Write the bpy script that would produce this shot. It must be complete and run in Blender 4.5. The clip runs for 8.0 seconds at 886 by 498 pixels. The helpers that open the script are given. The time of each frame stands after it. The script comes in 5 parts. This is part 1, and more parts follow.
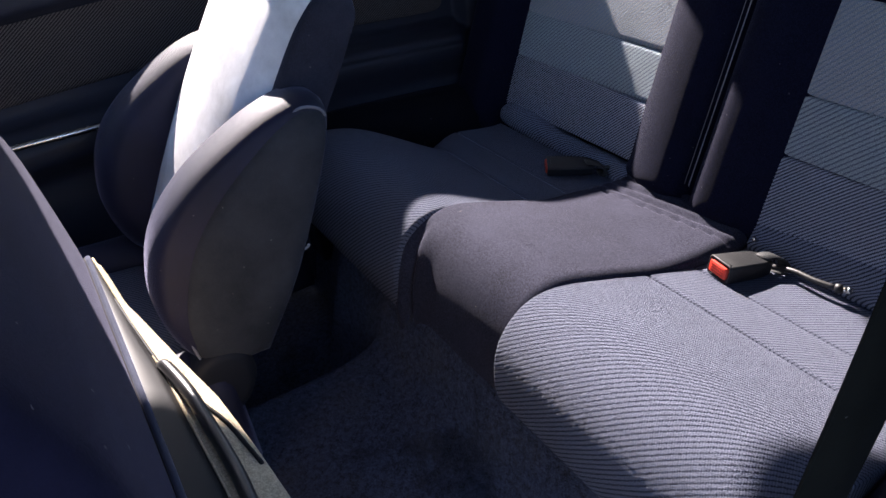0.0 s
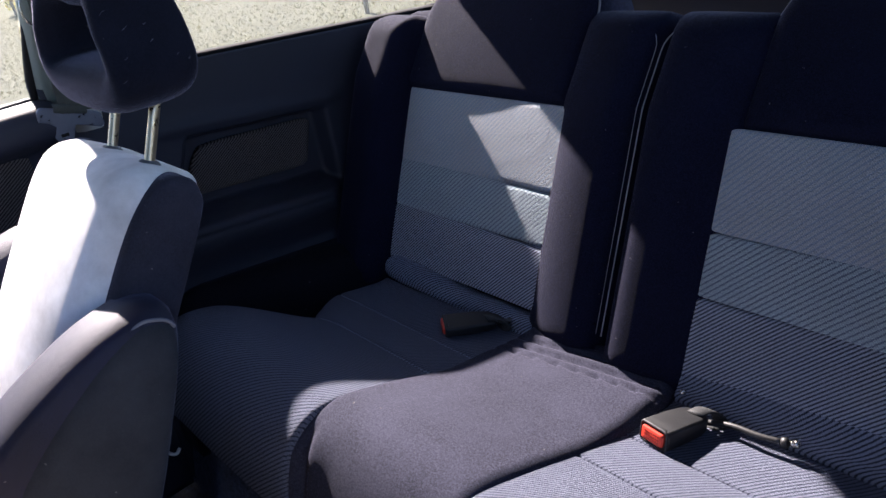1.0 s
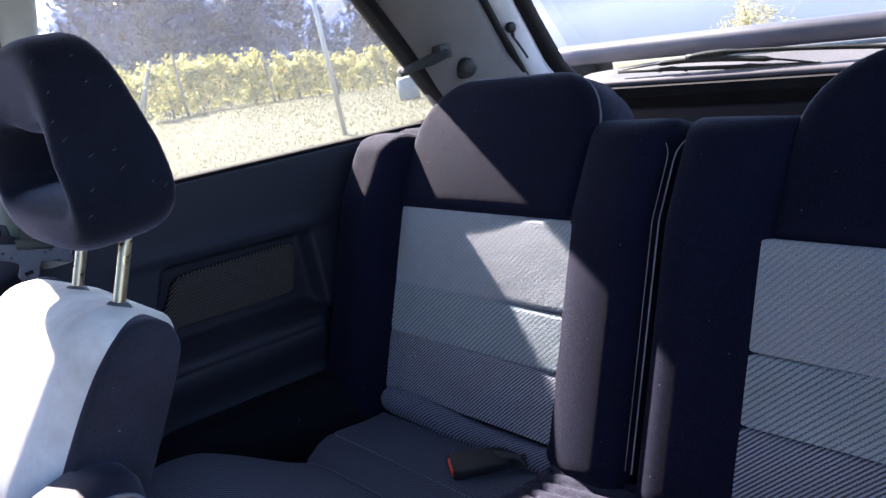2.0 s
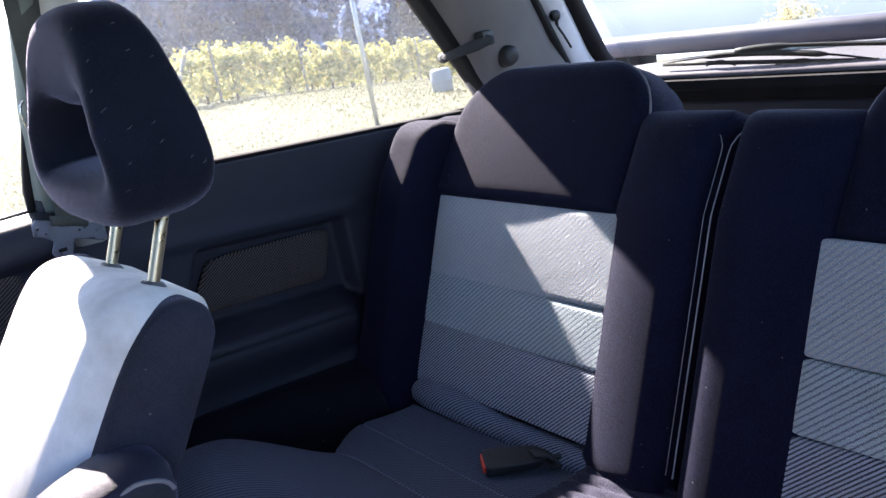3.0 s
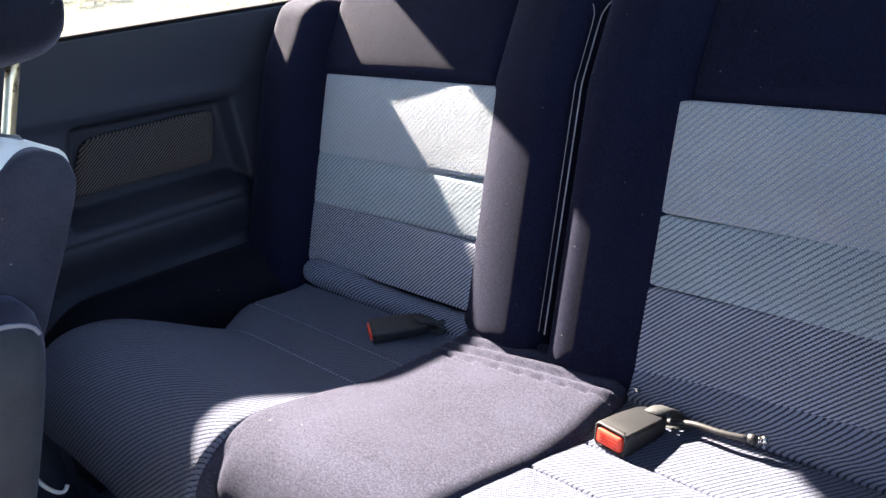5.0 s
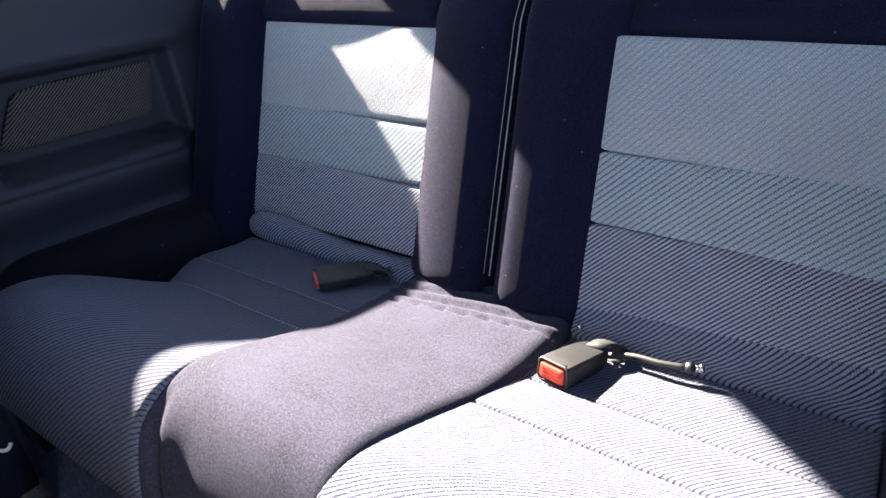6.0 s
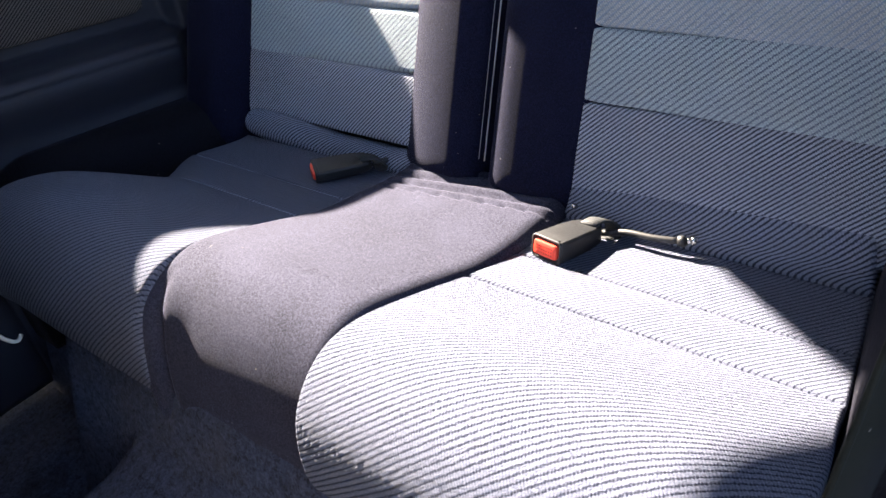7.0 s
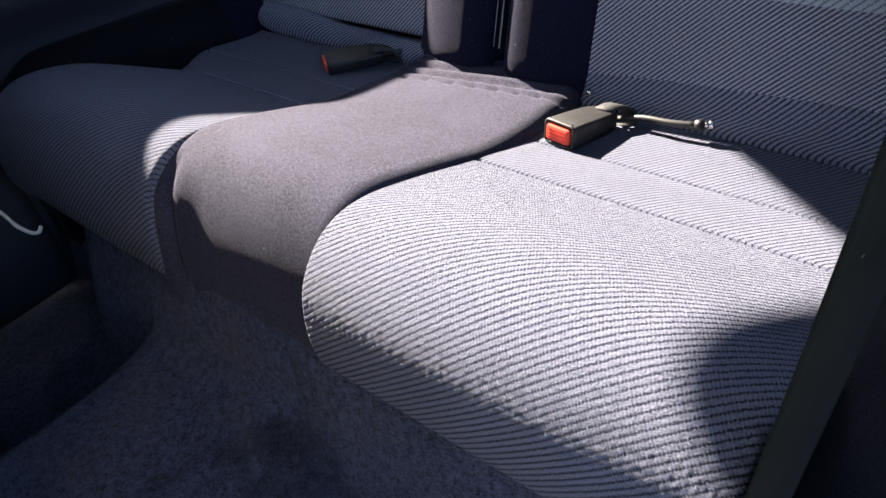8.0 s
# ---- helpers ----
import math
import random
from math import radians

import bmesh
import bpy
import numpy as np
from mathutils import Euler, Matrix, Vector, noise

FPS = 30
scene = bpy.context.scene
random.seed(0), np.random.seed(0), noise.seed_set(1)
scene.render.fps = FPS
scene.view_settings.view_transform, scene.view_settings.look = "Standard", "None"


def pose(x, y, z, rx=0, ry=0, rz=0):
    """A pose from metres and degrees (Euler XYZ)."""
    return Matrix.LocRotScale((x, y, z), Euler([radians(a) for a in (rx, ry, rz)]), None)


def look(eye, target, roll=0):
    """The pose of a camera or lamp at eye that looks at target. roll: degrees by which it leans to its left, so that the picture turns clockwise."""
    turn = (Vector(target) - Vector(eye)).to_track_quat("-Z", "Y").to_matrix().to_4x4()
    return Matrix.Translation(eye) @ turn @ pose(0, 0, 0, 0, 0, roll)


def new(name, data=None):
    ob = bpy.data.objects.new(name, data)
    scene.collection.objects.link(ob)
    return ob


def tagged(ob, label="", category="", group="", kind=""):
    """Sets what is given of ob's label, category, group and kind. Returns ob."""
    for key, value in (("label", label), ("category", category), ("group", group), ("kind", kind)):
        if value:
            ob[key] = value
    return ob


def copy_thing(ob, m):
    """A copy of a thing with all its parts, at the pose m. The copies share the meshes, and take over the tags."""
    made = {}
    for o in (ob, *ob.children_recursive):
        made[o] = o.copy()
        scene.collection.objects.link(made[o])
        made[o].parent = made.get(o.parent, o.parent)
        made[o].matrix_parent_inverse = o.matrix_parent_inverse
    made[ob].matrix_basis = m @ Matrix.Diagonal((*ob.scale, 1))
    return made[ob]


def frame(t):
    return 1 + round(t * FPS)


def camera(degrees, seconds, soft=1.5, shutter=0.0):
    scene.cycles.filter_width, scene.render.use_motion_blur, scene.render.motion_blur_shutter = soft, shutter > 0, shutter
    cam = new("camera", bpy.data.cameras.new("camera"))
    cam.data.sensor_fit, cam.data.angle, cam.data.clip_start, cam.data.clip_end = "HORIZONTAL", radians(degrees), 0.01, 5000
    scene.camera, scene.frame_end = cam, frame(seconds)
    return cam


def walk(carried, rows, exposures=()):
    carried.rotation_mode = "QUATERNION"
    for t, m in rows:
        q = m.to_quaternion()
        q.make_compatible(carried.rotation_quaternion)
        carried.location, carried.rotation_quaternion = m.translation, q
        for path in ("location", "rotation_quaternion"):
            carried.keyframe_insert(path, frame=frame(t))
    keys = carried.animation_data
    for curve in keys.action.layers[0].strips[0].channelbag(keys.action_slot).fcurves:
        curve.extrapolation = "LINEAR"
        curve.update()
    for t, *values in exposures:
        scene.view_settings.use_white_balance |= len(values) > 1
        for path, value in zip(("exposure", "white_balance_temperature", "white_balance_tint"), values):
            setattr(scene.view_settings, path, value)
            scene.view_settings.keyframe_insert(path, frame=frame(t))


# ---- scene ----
cam = camera(59.3, 8.0)
PATH = [
    (0, (0.762, -0.815, 0.969), (-0.749, -0.075, -0.112), -9.1),
    (0.2, (0.734, -0.803, 0.967), (-0.65, 0.021, -0.04), -9.67),
    (0.3, (0.719, -0.788, 0.977), (-0.655, 0.035, -0.045), -9.86),
    (0.5, (0.681, -0.768, 0.962), (-0.792, 0.113, -0.066), -10.4),
    (0.7, (0.656, -0.745, 0.964), (-0.749, 0.129, 0.029), -11.08),
    (1, (0.626, -0.718, 0.969), (-0.819, 0.362, 0.105), -10.6),
    (1.2, (0.596, -0.713, 0.968), (-0.769, 0.383, 0.229), -10.87),
    (1.5, (0.566, -0.695, 0.958), (-0.882, 0.506, 0.278), -12.3),
    (1.7, (0.550, -0.685, 0.956), (-0.823, 0.486, 0.360), -12.06),
    (2.8, (0.502, -0.672, 0.946), (-0.926, 0.445, 0.375), -10.78),
    (3, (0.498, -0.672, 0.943), (-1.005, 0.497, 0.332), -10.6),
    (3.5, (0.507, -0.675, 0.931), (-0.981, 0.479, 0.257), -11.2),
    (4, (0.519, -0.682, 0.909), (-0.917, 0.485, 0.15), -10.7),
    (4.5, (0.534, -0.673, 0.899), (-0.844, 0.523, 0.081), -10.6),
    (4.7, (0.540, -0.673, 0.897), (-0.746, 0.479, 0.102), -10.19),
    (5.8, (0.561, -0.684, 0.875), (-0.598, 0.557, 0.023), -8.41),
    (6, (0.567, -0.671, 0.865), (-0.652, 0.599, -0.084), -9.6),
    (6.5, (0.577, -0.68, 0.847), (-0.628, 0.536, -0.187), -10.4),
    (7, (0.591, -0.691, 0.825), (-0.594, 0.475, -0.288), -11.5),
    (7.5, (0.603, -0.702, 0.806), (-0.54, 0.405, -0.407), -12.5),
    (8, (0.612, -0.696, 0.785), (-0.572, 0.315, -0.471), -13.7),
]
EXPOSURES = [(0.0, 2.75, 5780, 23), (1.0, 2.88, 5740, 24), (1.5, 3.22, 5760, 23), (3.0, 3.66, 5830, 21), (4.5, 4.13, 6120, 17), (6.5, 4.37, 6280, 17), (8.0, 3.70, 6350, 17)]
walk(cam, [(t, look(eye, target, roll)) for t, eye, target, roll in PATH], EXPOSURES)

# ---- world and sun ----
SUN_WAY = Vector((1.0, -0.24, -0.73)).normalized()
world = bpy.data.worlds.new("world")
scene.world = world
world.use_nodes = True
wn = world.node_tree.nodes
sky = wn.new("ShaderNodeTexSky")
sky.sky_type = "NISHITA"
sky.sun_disc = False
sky.sun_elevation = math.asin(-SUN_WAY.z)
sky.sun_rotation = math.atan2(-SUN_WAY.x, -SUN_WAY.y)
world.node_tree.links.new(sky.outputs[0], wn["Background"].inputs[0])
wn["Background"].inputs[1].default_value = 0.052
sun_data = bpy.data.lights.new("sun", "SUN")
sun_data.energy = 4.0
sun_data.angle = radians(0.9)
sun_data.color = (1.0, 0.875, 0.68)
sun = new("sun", sun_data)
sun.rotation_mode = "QUATERNION"
sun.rotation_quaternion = SUN_WAY.to_track_quat("-Z", "Y")


# ---- materials ----
class Nodes:
    """A node material under construction."""

    def __init__(self, name, rough=0.8, metal=0.0):
        self.mat = bpy.data.materials.new(name)
        self.mat.use_nodes = True
        self.tree = self.mat.node_tree
        self.bsdf = self.tree.nodes["Principled BSDF"]
        self.bsdf.inputs["Roughness"].default_value = rough
        self.bsdf.inputs["Metallic"].default_value = metal

    def add(self, kind, **values):
        n = self.tree.nodes.new(kind)
        for k, v in values.items():
            n.inputs[k.replace("_", " ")].default_value = v
        return n

    def link(self, a, b):
        self.tree.links.new(a, b)

    def coords(self, uv=False, scale=(1, 1, 1), turn=0.0):
        tc = self.add("ShaderNodeTexCoord")
        mp = self.add("ShaderNodeMapping")
        mp.inputs["Scale"].default_value = scale
        mp.inputs["Rotation"].default_value = (0, 0, radians(turn))
        self.link(tc.outputs["UV" if uv else "Object"], mp.inputs["Vector"])
        return mp.outputs[0]

    def noise(self, vec, scale, detail=4.0, rough=0.55):
        n = self.add("ShaderNodeTexNoise", Scale=scale, Detail=detail, Roughness=rough)
        self.link(vec, n.inputs["Vector"])
        return n.outputs["Fac"]

    def ramp(self, fac, stops):
        r = self.add("ShaderNodeValToRGB")
        e = r.color_ramp.elements
        while len(e) < len(stops):
            e.new(0.5)
        for el, (p, c) in zip(e, stops):
            el.position, el.color = p, (*c, 1) if len(c) == 3 else c
        self.link(fac, r.inputs[0])
        return r.outputs[0]

    def mix(self, fac, a, b, mode="MIX"):
        m = self.tree.nodes.new("ShaderNodeMix")
        m.data_type, m.blend_type = "RGBA", mode
        for sock, v in ((m.inputs[0], fac), (m.inputs[6], a), (m.inputs[7], b)):
            if isinstance(v, (int, float)):
                sock.default_value = v
            elif isinstance(v, tuple):
                sock.default_value = (*v, 1)
            else:
                self.link(v, sock)
        return m.outputs[2]

    def maths(self, op, a, b=0.5):
        m = self.tree.nodes.new("ShaderNodeMath")
        m.operation = op
        for sock, v in zip(m.inputs, (a, b)):
            if isinstance(v, (int, float)):
                sock.default_value = v
            else:
                self.link(v, sock)
        return m.outputs[0]

    def colour(self, c):
        s = self.bsdf.inputs["Base Color"]
        if isinstance(c, tuple):
            s.default_value = (*c, 1)
        else:
            self.link(c, s)

    def bump(self, height, strength=0.3, distance=0.002):
        b = self.add("ShaderNodeBump", Strength=strength, Distance=distance)
        self.link(height, b.inputs["Height"])
        self.link(b.outputs[0], self.bsdf.inputs["Normal"])

    def sheen(self, weight, rough=0.4, tint=(1, 1, 1)):
        self.bsdf.inputs["Sheen Weight"].default_value = weight
        self.bsdf.inputs["Sheen Roughness"].default_value = rough
        self.bsdf.inputs["Sheen Tint"].default_value = (*tint, 1)


def velour(name, base, sheen=0.35, grain=1.0, gloss=0.12):
    """Short-pile upholstery with brushed patches, sparkling nap and lint."""
    m = Nodes(name, 0.95)
    v = m.coords()
    nap = m.noise(v, 980, 2, 0.8)
    clump = m.noise(v, 450, 2, 0.75)
    patch = m.noise(v, 11, 5, 0.6)
    a = tuple(c * 0.72 for c in base)
    b = tuple(min(1, c * 1.35) for c in base)
    col = m.mix(m.ramp(patch, [(0.35, (0, 0, 0)), (0.68, (1, 1, 1))]), a, b)
    pile = m.maths("ADD", m.maths("MULTIPLY", nap, 0.55), m.maths("MULTIPLY", clump, 0.45))
    speck = m.ramp(pile, [(0.43, (0, 0, 0)), (0.63, (1, 1, 1))])
    col = m.mix(m.maths("MULTIPLY", speck, grain), m.mix(0.45 * grain, col, (0, 0, 0)), m.mix(grain, col, tuple(min(1, c * 1.75) for c in base)))
    lint = m.ramp(m.noise(v, 150, 1, 0.5), [(0.79, (0, 0, 0)), (0.81, (1, 1, 1))])
    m.colour(m.mix(m.maths("MULTIPLY", lint, 0.22), col, (0.4, 0.38, 0.36)))
    m.bump(pile, 0.35 + 0.30 * grain, 0.0013)
    m.bsdf.inputs["Sheen Roughness"].default_value = 0.29
    m.bsdf.inputs["Sheen Tint"].default_value = (0.68, 0.69, 1.0, 1)
    m.link(m.maths("MULTIPLY", m.mix(grain, (1, 1, 1), m.mix(speck, (0.30, 0.30, 0.30), (1.72, 1.72, 1.72))), sheen), m.bsdf.inputs["Sheen Weight"])
    m.bsdf.inputs["Specular IOR Level"].default_value = gloss
    if gloss > 0.3:
        m.bsdf.inputs["Roughness"].default_value = 0.62
    return m.mat


def ribbed(name, light, dark, turn, pitch=0.0046, gap=0.2, bead=0.5, relief=0.0026):
    """Woven cloth: soft raised cords of beaded yarn with narrow dark gaps, on a map in metres."""
    m = Nodes(name, 0.95)
    v = m.coords(True, turn=turn)
    flat = m.coords(True)
    wave = m.add("ShaderNodeTexWave", Scale=math.pi * 2 / pitch / 20, Distortion=0.35, Detail=2.0, Detail_Scale=70.0)
    wave.bands_direction = "Y"
    m.link(v, wave.inputs["Vector"])
    thread = m.add("ShaderNodeTexWave", Scale=math.pi * 2 / 0.0024 / 20, Distortion=2.5, Detail=2.0, Detail_Scale=40.0)
    thread.bands_direction = "X"
    m.link(v, thread.inputs["Vector"])
    grain = m.noise(flat, 560, 3, 0.8)
    speck = m.maths("ADD", m.maths("MULTIPLY", thread.outputs["Fac"], 0.12), m.maths("MULTIPLY", grain, 0.88))
    ragged = m.maths("ADD", wave.outputs["Fac"], m.maths("MULTIPLY", m.maths("SUBTRACT", speck, 0.5), 1.7))
    rib = m.ramp(ragged, [(max(0.0, gap - 0.20), (0, 0, 0)), (gap + 0.22, (1, 1, 1))])
    lit = m.mix(m.ramp(speck, [(0.30, (0, 0, 0)), (0.72, (1, 1, 1))]), tuple(x * (1 - 0.55 * bead) for x in light), tuple(min(1, x * (1 + 0.45 * bead)) for x in light))
    col = m.mix(rib, dark, lit)
    worn = m.ramp(m.noise(flat, 13, 4, 0.6), [(0.40, (0, 0, 0)), (0.72, (1, 1, 1))])
    col = m.mix(m.maths("MULTIPLY", worn, 0.22), col, tuple(x * 0.6 for x in light))
    m.colour(col)
    m.bump(m.maths("ADD", m.maths("MULTIPLY", rib, 0.7), m.maths("MULTIPLY", speck, 1.7)), 1.0, relief)
    m.sheen(0.04, 0.5)
    m.bsdf.inputs["Specular IOR Level"].default_value = 0.12
    return m.mat


def plastic(name, base, rough=0.55, grain=0.25, scale=700, gleam=0.5):
    m = Nodes(name, rough)
    m.bsdf.inputs["Specular IOR Level"].default_value = gleam
    v = m.coords()
    f = m.noise(v, scale, 2, 0.6)
    p = m.noise(v, 7, 5)
    col = m.mix(m.ramp(p, [(0.3, (0, 0, 0)), (0.75, (1, 1, 1))]), tuple(c * 0.8 for c in base), tuple(min(1, c * 1.2) for c in base))
    m.colour(col)
    m.link(m.ramp(p, [(0.3, (rough - 0.1,) * 3), (0.7, (min(1, rough + 0.12),) * 3)]), m.bsdf.inputs["Roughness"])
    m.bump(f, grain, 0.0006)
    return m.mat


def metal(name, base, rough=0.25):
    m = Nodes(name, rough, 1.0)
    v = m.coords()
    p = m.noise(v, 120, 4)
    m.colour(m.mix(p, tuple(c * 0.7 for c in base), base))
    m.link(m.ramp(p, [(0.3, (rough * 0.7,) * 3), (0.8, (min(1, rough * 1.6),) * 3)]), m.bsdf.inputs["Roughness"])
    return m.mat


def carpet_mat(name, base):
    m = Nodes(name, 1.0)
    v = m.coords()
    f = m.noise(v, 380, 3, 0.8)
    tuft = m.noise(v, 110, 4, 0.75)
    p = m.noise(v, 9, 5, 0.65)
    pile = m.maths("ADD", m.maths("MULTIPLY", f, 0.5), m.maths("MULTIPLY", tuft, 0.5))
    col = m.mix(m.ramp(pile, [(0.38, (0, 0, 0)), (0.62, (1, 1, 1))]), tuple(c * 0.2 for c in base), tuple(c * 2.3 for c in base))
    blot = m.ramp(m.noise(v, 5.5, 3, 0.6), [(0.60, (0, 0, 0)), (0.68, (1, 1, 1))])
    col = m.mix(m.maths("MULTIPLY", blot, 0.6), col, (0.006, 0.007, 0.012))
    col = m.mix(m.maths("MULTIPLY", m.ramp(p, [(0.45, (0, 0, 0)), (0.7, (1, 1, 1))]), 0.35), col, (0.085, 0.080, 0.082))
    m.colour(col)
    m.bump(pile, 1.0, 0.008)
    m.sheen(0.06, 0.5, (0.8, 0.85, 1.0))
    m.bsdf.inputs["Specular IOR Level"].default_value = 0.1
    return m.mat


NAVY = velour("navy_velour", (0.0052, 0.0060, 0.0180), 0.10)
MIDDLE = velour("worn_middle_velour", (0.0312, 0.0320, 0.0500), 0.13, 0.9)
HEADREST = velour("headrest_velour", (0.0095, 0.0112, 0.0215), 0.26, 0.55)
B_TRIM = plastic("centre_pillar_trim", (0.48, 0.49, 0.46), 0.6, gleam=0.3)
SEAL = plastic("grey_door_seal", (0.15, 0.175, 0.155), 0.6, gleam=0.2)
WEB_GREY = velour("grey_webbing", (0.075, 0.082, 0.076), 0.05, 0.3)
ARCH = velour("arch_carpet", (0.0060, 0.0062, 0.0100), 0.05)
# sun and shade set as two copies of front velour: glossy passenger, dull driver
FRONT_VELOUR_LIT = velour("front_velour_lit", (0.0088, 0.0088, 0.0280), 0.20, 0.3, 0.4)
FRONT_VELOUR_SHADED = velour("front_velour_shaded", (0.0100, 0.0095, 0.0250), 0.09, 0.3)
RIB_SEAT = ribbed("rib_seat", (0.174, 0.190, 0.258), (0.026, 0.032, 0.058), 36, 0.0049, 0.21, 0.75)
RIB_REAR = ribbed("rib_rear", (0.174, 0.190, 0.258), (0.028, 0.035, 0.062), 60, 0.0052, 0.20, 0.75)
RIB_ROLL = ribbed("rib_roll", (0.36, 0.40, 0.52), (0.034, 0.041, 0.070), 41, 0.0046, 0.38)
# three weaves, with skylight painted in: bluish, and paler towards the top
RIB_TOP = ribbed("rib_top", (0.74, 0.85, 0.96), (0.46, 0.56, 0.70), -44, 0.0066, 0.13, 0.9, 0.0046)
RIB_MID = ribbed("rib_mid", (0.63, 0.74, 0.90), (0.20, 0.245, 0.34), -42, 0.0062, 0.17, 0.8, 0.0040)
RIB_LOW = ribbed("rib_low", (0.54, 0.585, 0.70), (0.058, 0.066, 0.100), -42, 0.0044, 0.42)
SEAT_LIGHT = velour("pale_seat_cloth", (0.84, 0.83, 0.81), 0.1, 0.25)
SEAT_SIDE = velour("grey_side_cloth", (0.040, 0.043, 0.051), 0.10, 0.35)
SEAT_FLANK = velour("slate_flank_cloth", (0.030, 0.031, 0.046), 0.16, 0.5)
SEAT_BACK = velour("pale_back_cloth", (0.47, 0.39, 0.26), 0.1, 0.7)
SATIN = plastic("satin_black", (0.010, 0.010, 0.011), 0.50, 0.05, gleam=0.22)
GLOSS = plastic("glossy_black", (0.012, 0.012, 0.013), 0.30, 0.02, gleam=0.7)
PIPING_NAVY = velour("navy_piping", (0.045, 0.050, 0.075), 0.2, 0.3)
PIPING = velour("piping_cloth", (0.22, 0.22, 0.25), 0.1, 0.3)
TRIM = plastic("slate_trim", (0.0165, 0.0185, 0.0310), 0.6, gleam=0.35)
TRIM_DARK = plastic("dark_trim", (0.012, 0.013, 0.018), 0.65, gleam=0.25)
TRIM_GREY = plastic("grey_trim", (0.09, 0.095, 0.105), 0.55)
PILLAR = plastic("pillar_trim", (0.150, 0.140, 0.134), 0.7, gleam=0.3)
RUBBER = plastic("black_rubber", (0.010, 0.010, 0.011), 0.6, gleam=0.15)
MATT = velour("dull_rubber", (0.010, 0.010, 0.011), 0.0, 0.2)
CARPET = carpet_mat("blue_carpet", (0.036, 0.043, 0.072))
BUCKLE = plastic("buckle_plastic", (0.0140, 0.0145, 0.0160), 0.50, 0.25, 900, 0.5)
SLEEVE = plastic("buckle_webbing", (0.030, 0.032, 0.034), 0.6, 0.6, 1500, 0.2)
CABLE = plastic("grey_cable_sleeve", (0.028, 0.028, 0.029), 0.38, 0.2)
WING = plastic("lilac_silver_paint", (0.082, 0.077, 0.104), 0.45, 0.03)
RED = plastic("red_button", (0.62, 0.045, 0.02), 0.4, 0.1)
WEB = velour("belt_webbing", (0.0095, 0.0102, 0.0085), 0.03, 0.2)
CHROME = metal("chrome", (0.72, 0.70, 0.66), 0.2)
STALK = metal("worn_steel", (0.58, 0.49, 0.34), 0.32)
DARKSTEEL = metal("dark_steel", (0.16, 0.18, 0.24), 0.35)
DECK = plastic("deck_paint", (0.100, 0.095, 0.108), 0.6, 0.02, gleam=0.15)
PAINT = plastic("silver_paint", (0.62, 0.62, 0.64), 0.3, 0.02)
HEADLINER = velour("headliner_cloth", (0.27, 0.285, 0.33), 0.05)


def glass_mat(name, least, most, shine, tint=(0.90, 0.93, 0.92)):
    m = Nodes(name, 0.05)
    t = m.tree
    clear = t.nodes.new("ShaderNodeBsdfTransparent")
    clear.inputs[0].default_value = (*tint, 1)
    gloss = t.nodes.new("ShaderNodeBsdfGlossy")
    gloss.inputs["Roughness"].default_value = 0.03
    dust_haze = t.nodes.new("ShaderNodeBsdfDiffuse")
    dust_haze.inputs[0].default_value = (0.7, 0.7, 0.68, 1)
    film = t.nodes.new("ShaderNodeMixShader")
    d = m.ramp(m.noise(m.coords(), 4, 6, 0.7), [(0.35, (least,) * 3), (0.8, (most,) * 3)])
    m.link(d, film.inputs[0])
    m.link(clear.outputs[0], film.inputs[1])
    m.link(dust_haze.outputs[0], film.inputs[2])
    mixer = t.nodes.new("ShaderNodeMixShader")
    fr = t.nodes.new("ShaderNodeLayerWeight")
    fr.inputs[0].default_value = 0.5
    m.link(m.maths("ADD", m.maths("MULTIPLY", m.maths("POWER", fr.outputs["Facing"], 4.0), shine), 0.02), mixer.inputs[0])
    m.link(film.outputs[0], mixer.inputs[1])
    m.link(gloss.outputs[0], mixer.inputs[2])
    m.link(mixer.outputs[0], t.nodes["Material Output"].inputs[0])
    return m.mat


# side glass: dust film thickened so that it also gives the outdoor haze
GLASS = glass_mat("window_glass", 0.13, 0.24, 0.5)
SCREEN = glass_mat("rear_screen_glass", 0.004, 0.02, 0.2)
# dark glass that cuts the light from the front
DIMMED_GLASS = glass_mat("dimmed_windscreen_glass", 0.01, 0.03, 0.3, (0.46, 0.50, 0.50))


# ---- building helpers ----
def thing(name, at, label, category, group="", kind=""):
    ob = new(name)
    ob.location = at
    ob.empty_display_size = 0.05
    return tagged(ob, label, category, group, kind)


def part(name, bm, material, parent=None, label="", smooth=True, at=(0, 0, 0)):
    """One mesh object from a bmesh in world coordinates, under parent."""
    if parent:
        root = parent
        at = Vector((0, 0, 0))
        while root:
            at = at + root.location
            root = root.parent
    at = Vector(at)
    bmesh.ops.recalc_face_normals(bm, faces=bm.faces)
    me = bpy.data.meshes.new(name)
    bm.transform(Matrix.Translation(-at))
    bm.to_mesh(me)
    bm.free()
    me.materials.append(material)
    if smooth:
        me.polygons.foreach_set("use_smooth", [True] * len(me.polygons))
    ob = new(name, me)
    if parent:
        ob.parent = parent
    else:
        ob.location = at
    if label:
        ob["label"] = label
    return ob


def spread(a, b, n, power=0.5):
    """n + 1 stations from a to b, closer together at the ends."""
    return [a + (b - a) * ((1 - power) * i / n + power * 0.5 * (1 - math.cos(math.pi * i / n))) for i in range(n + 1)]


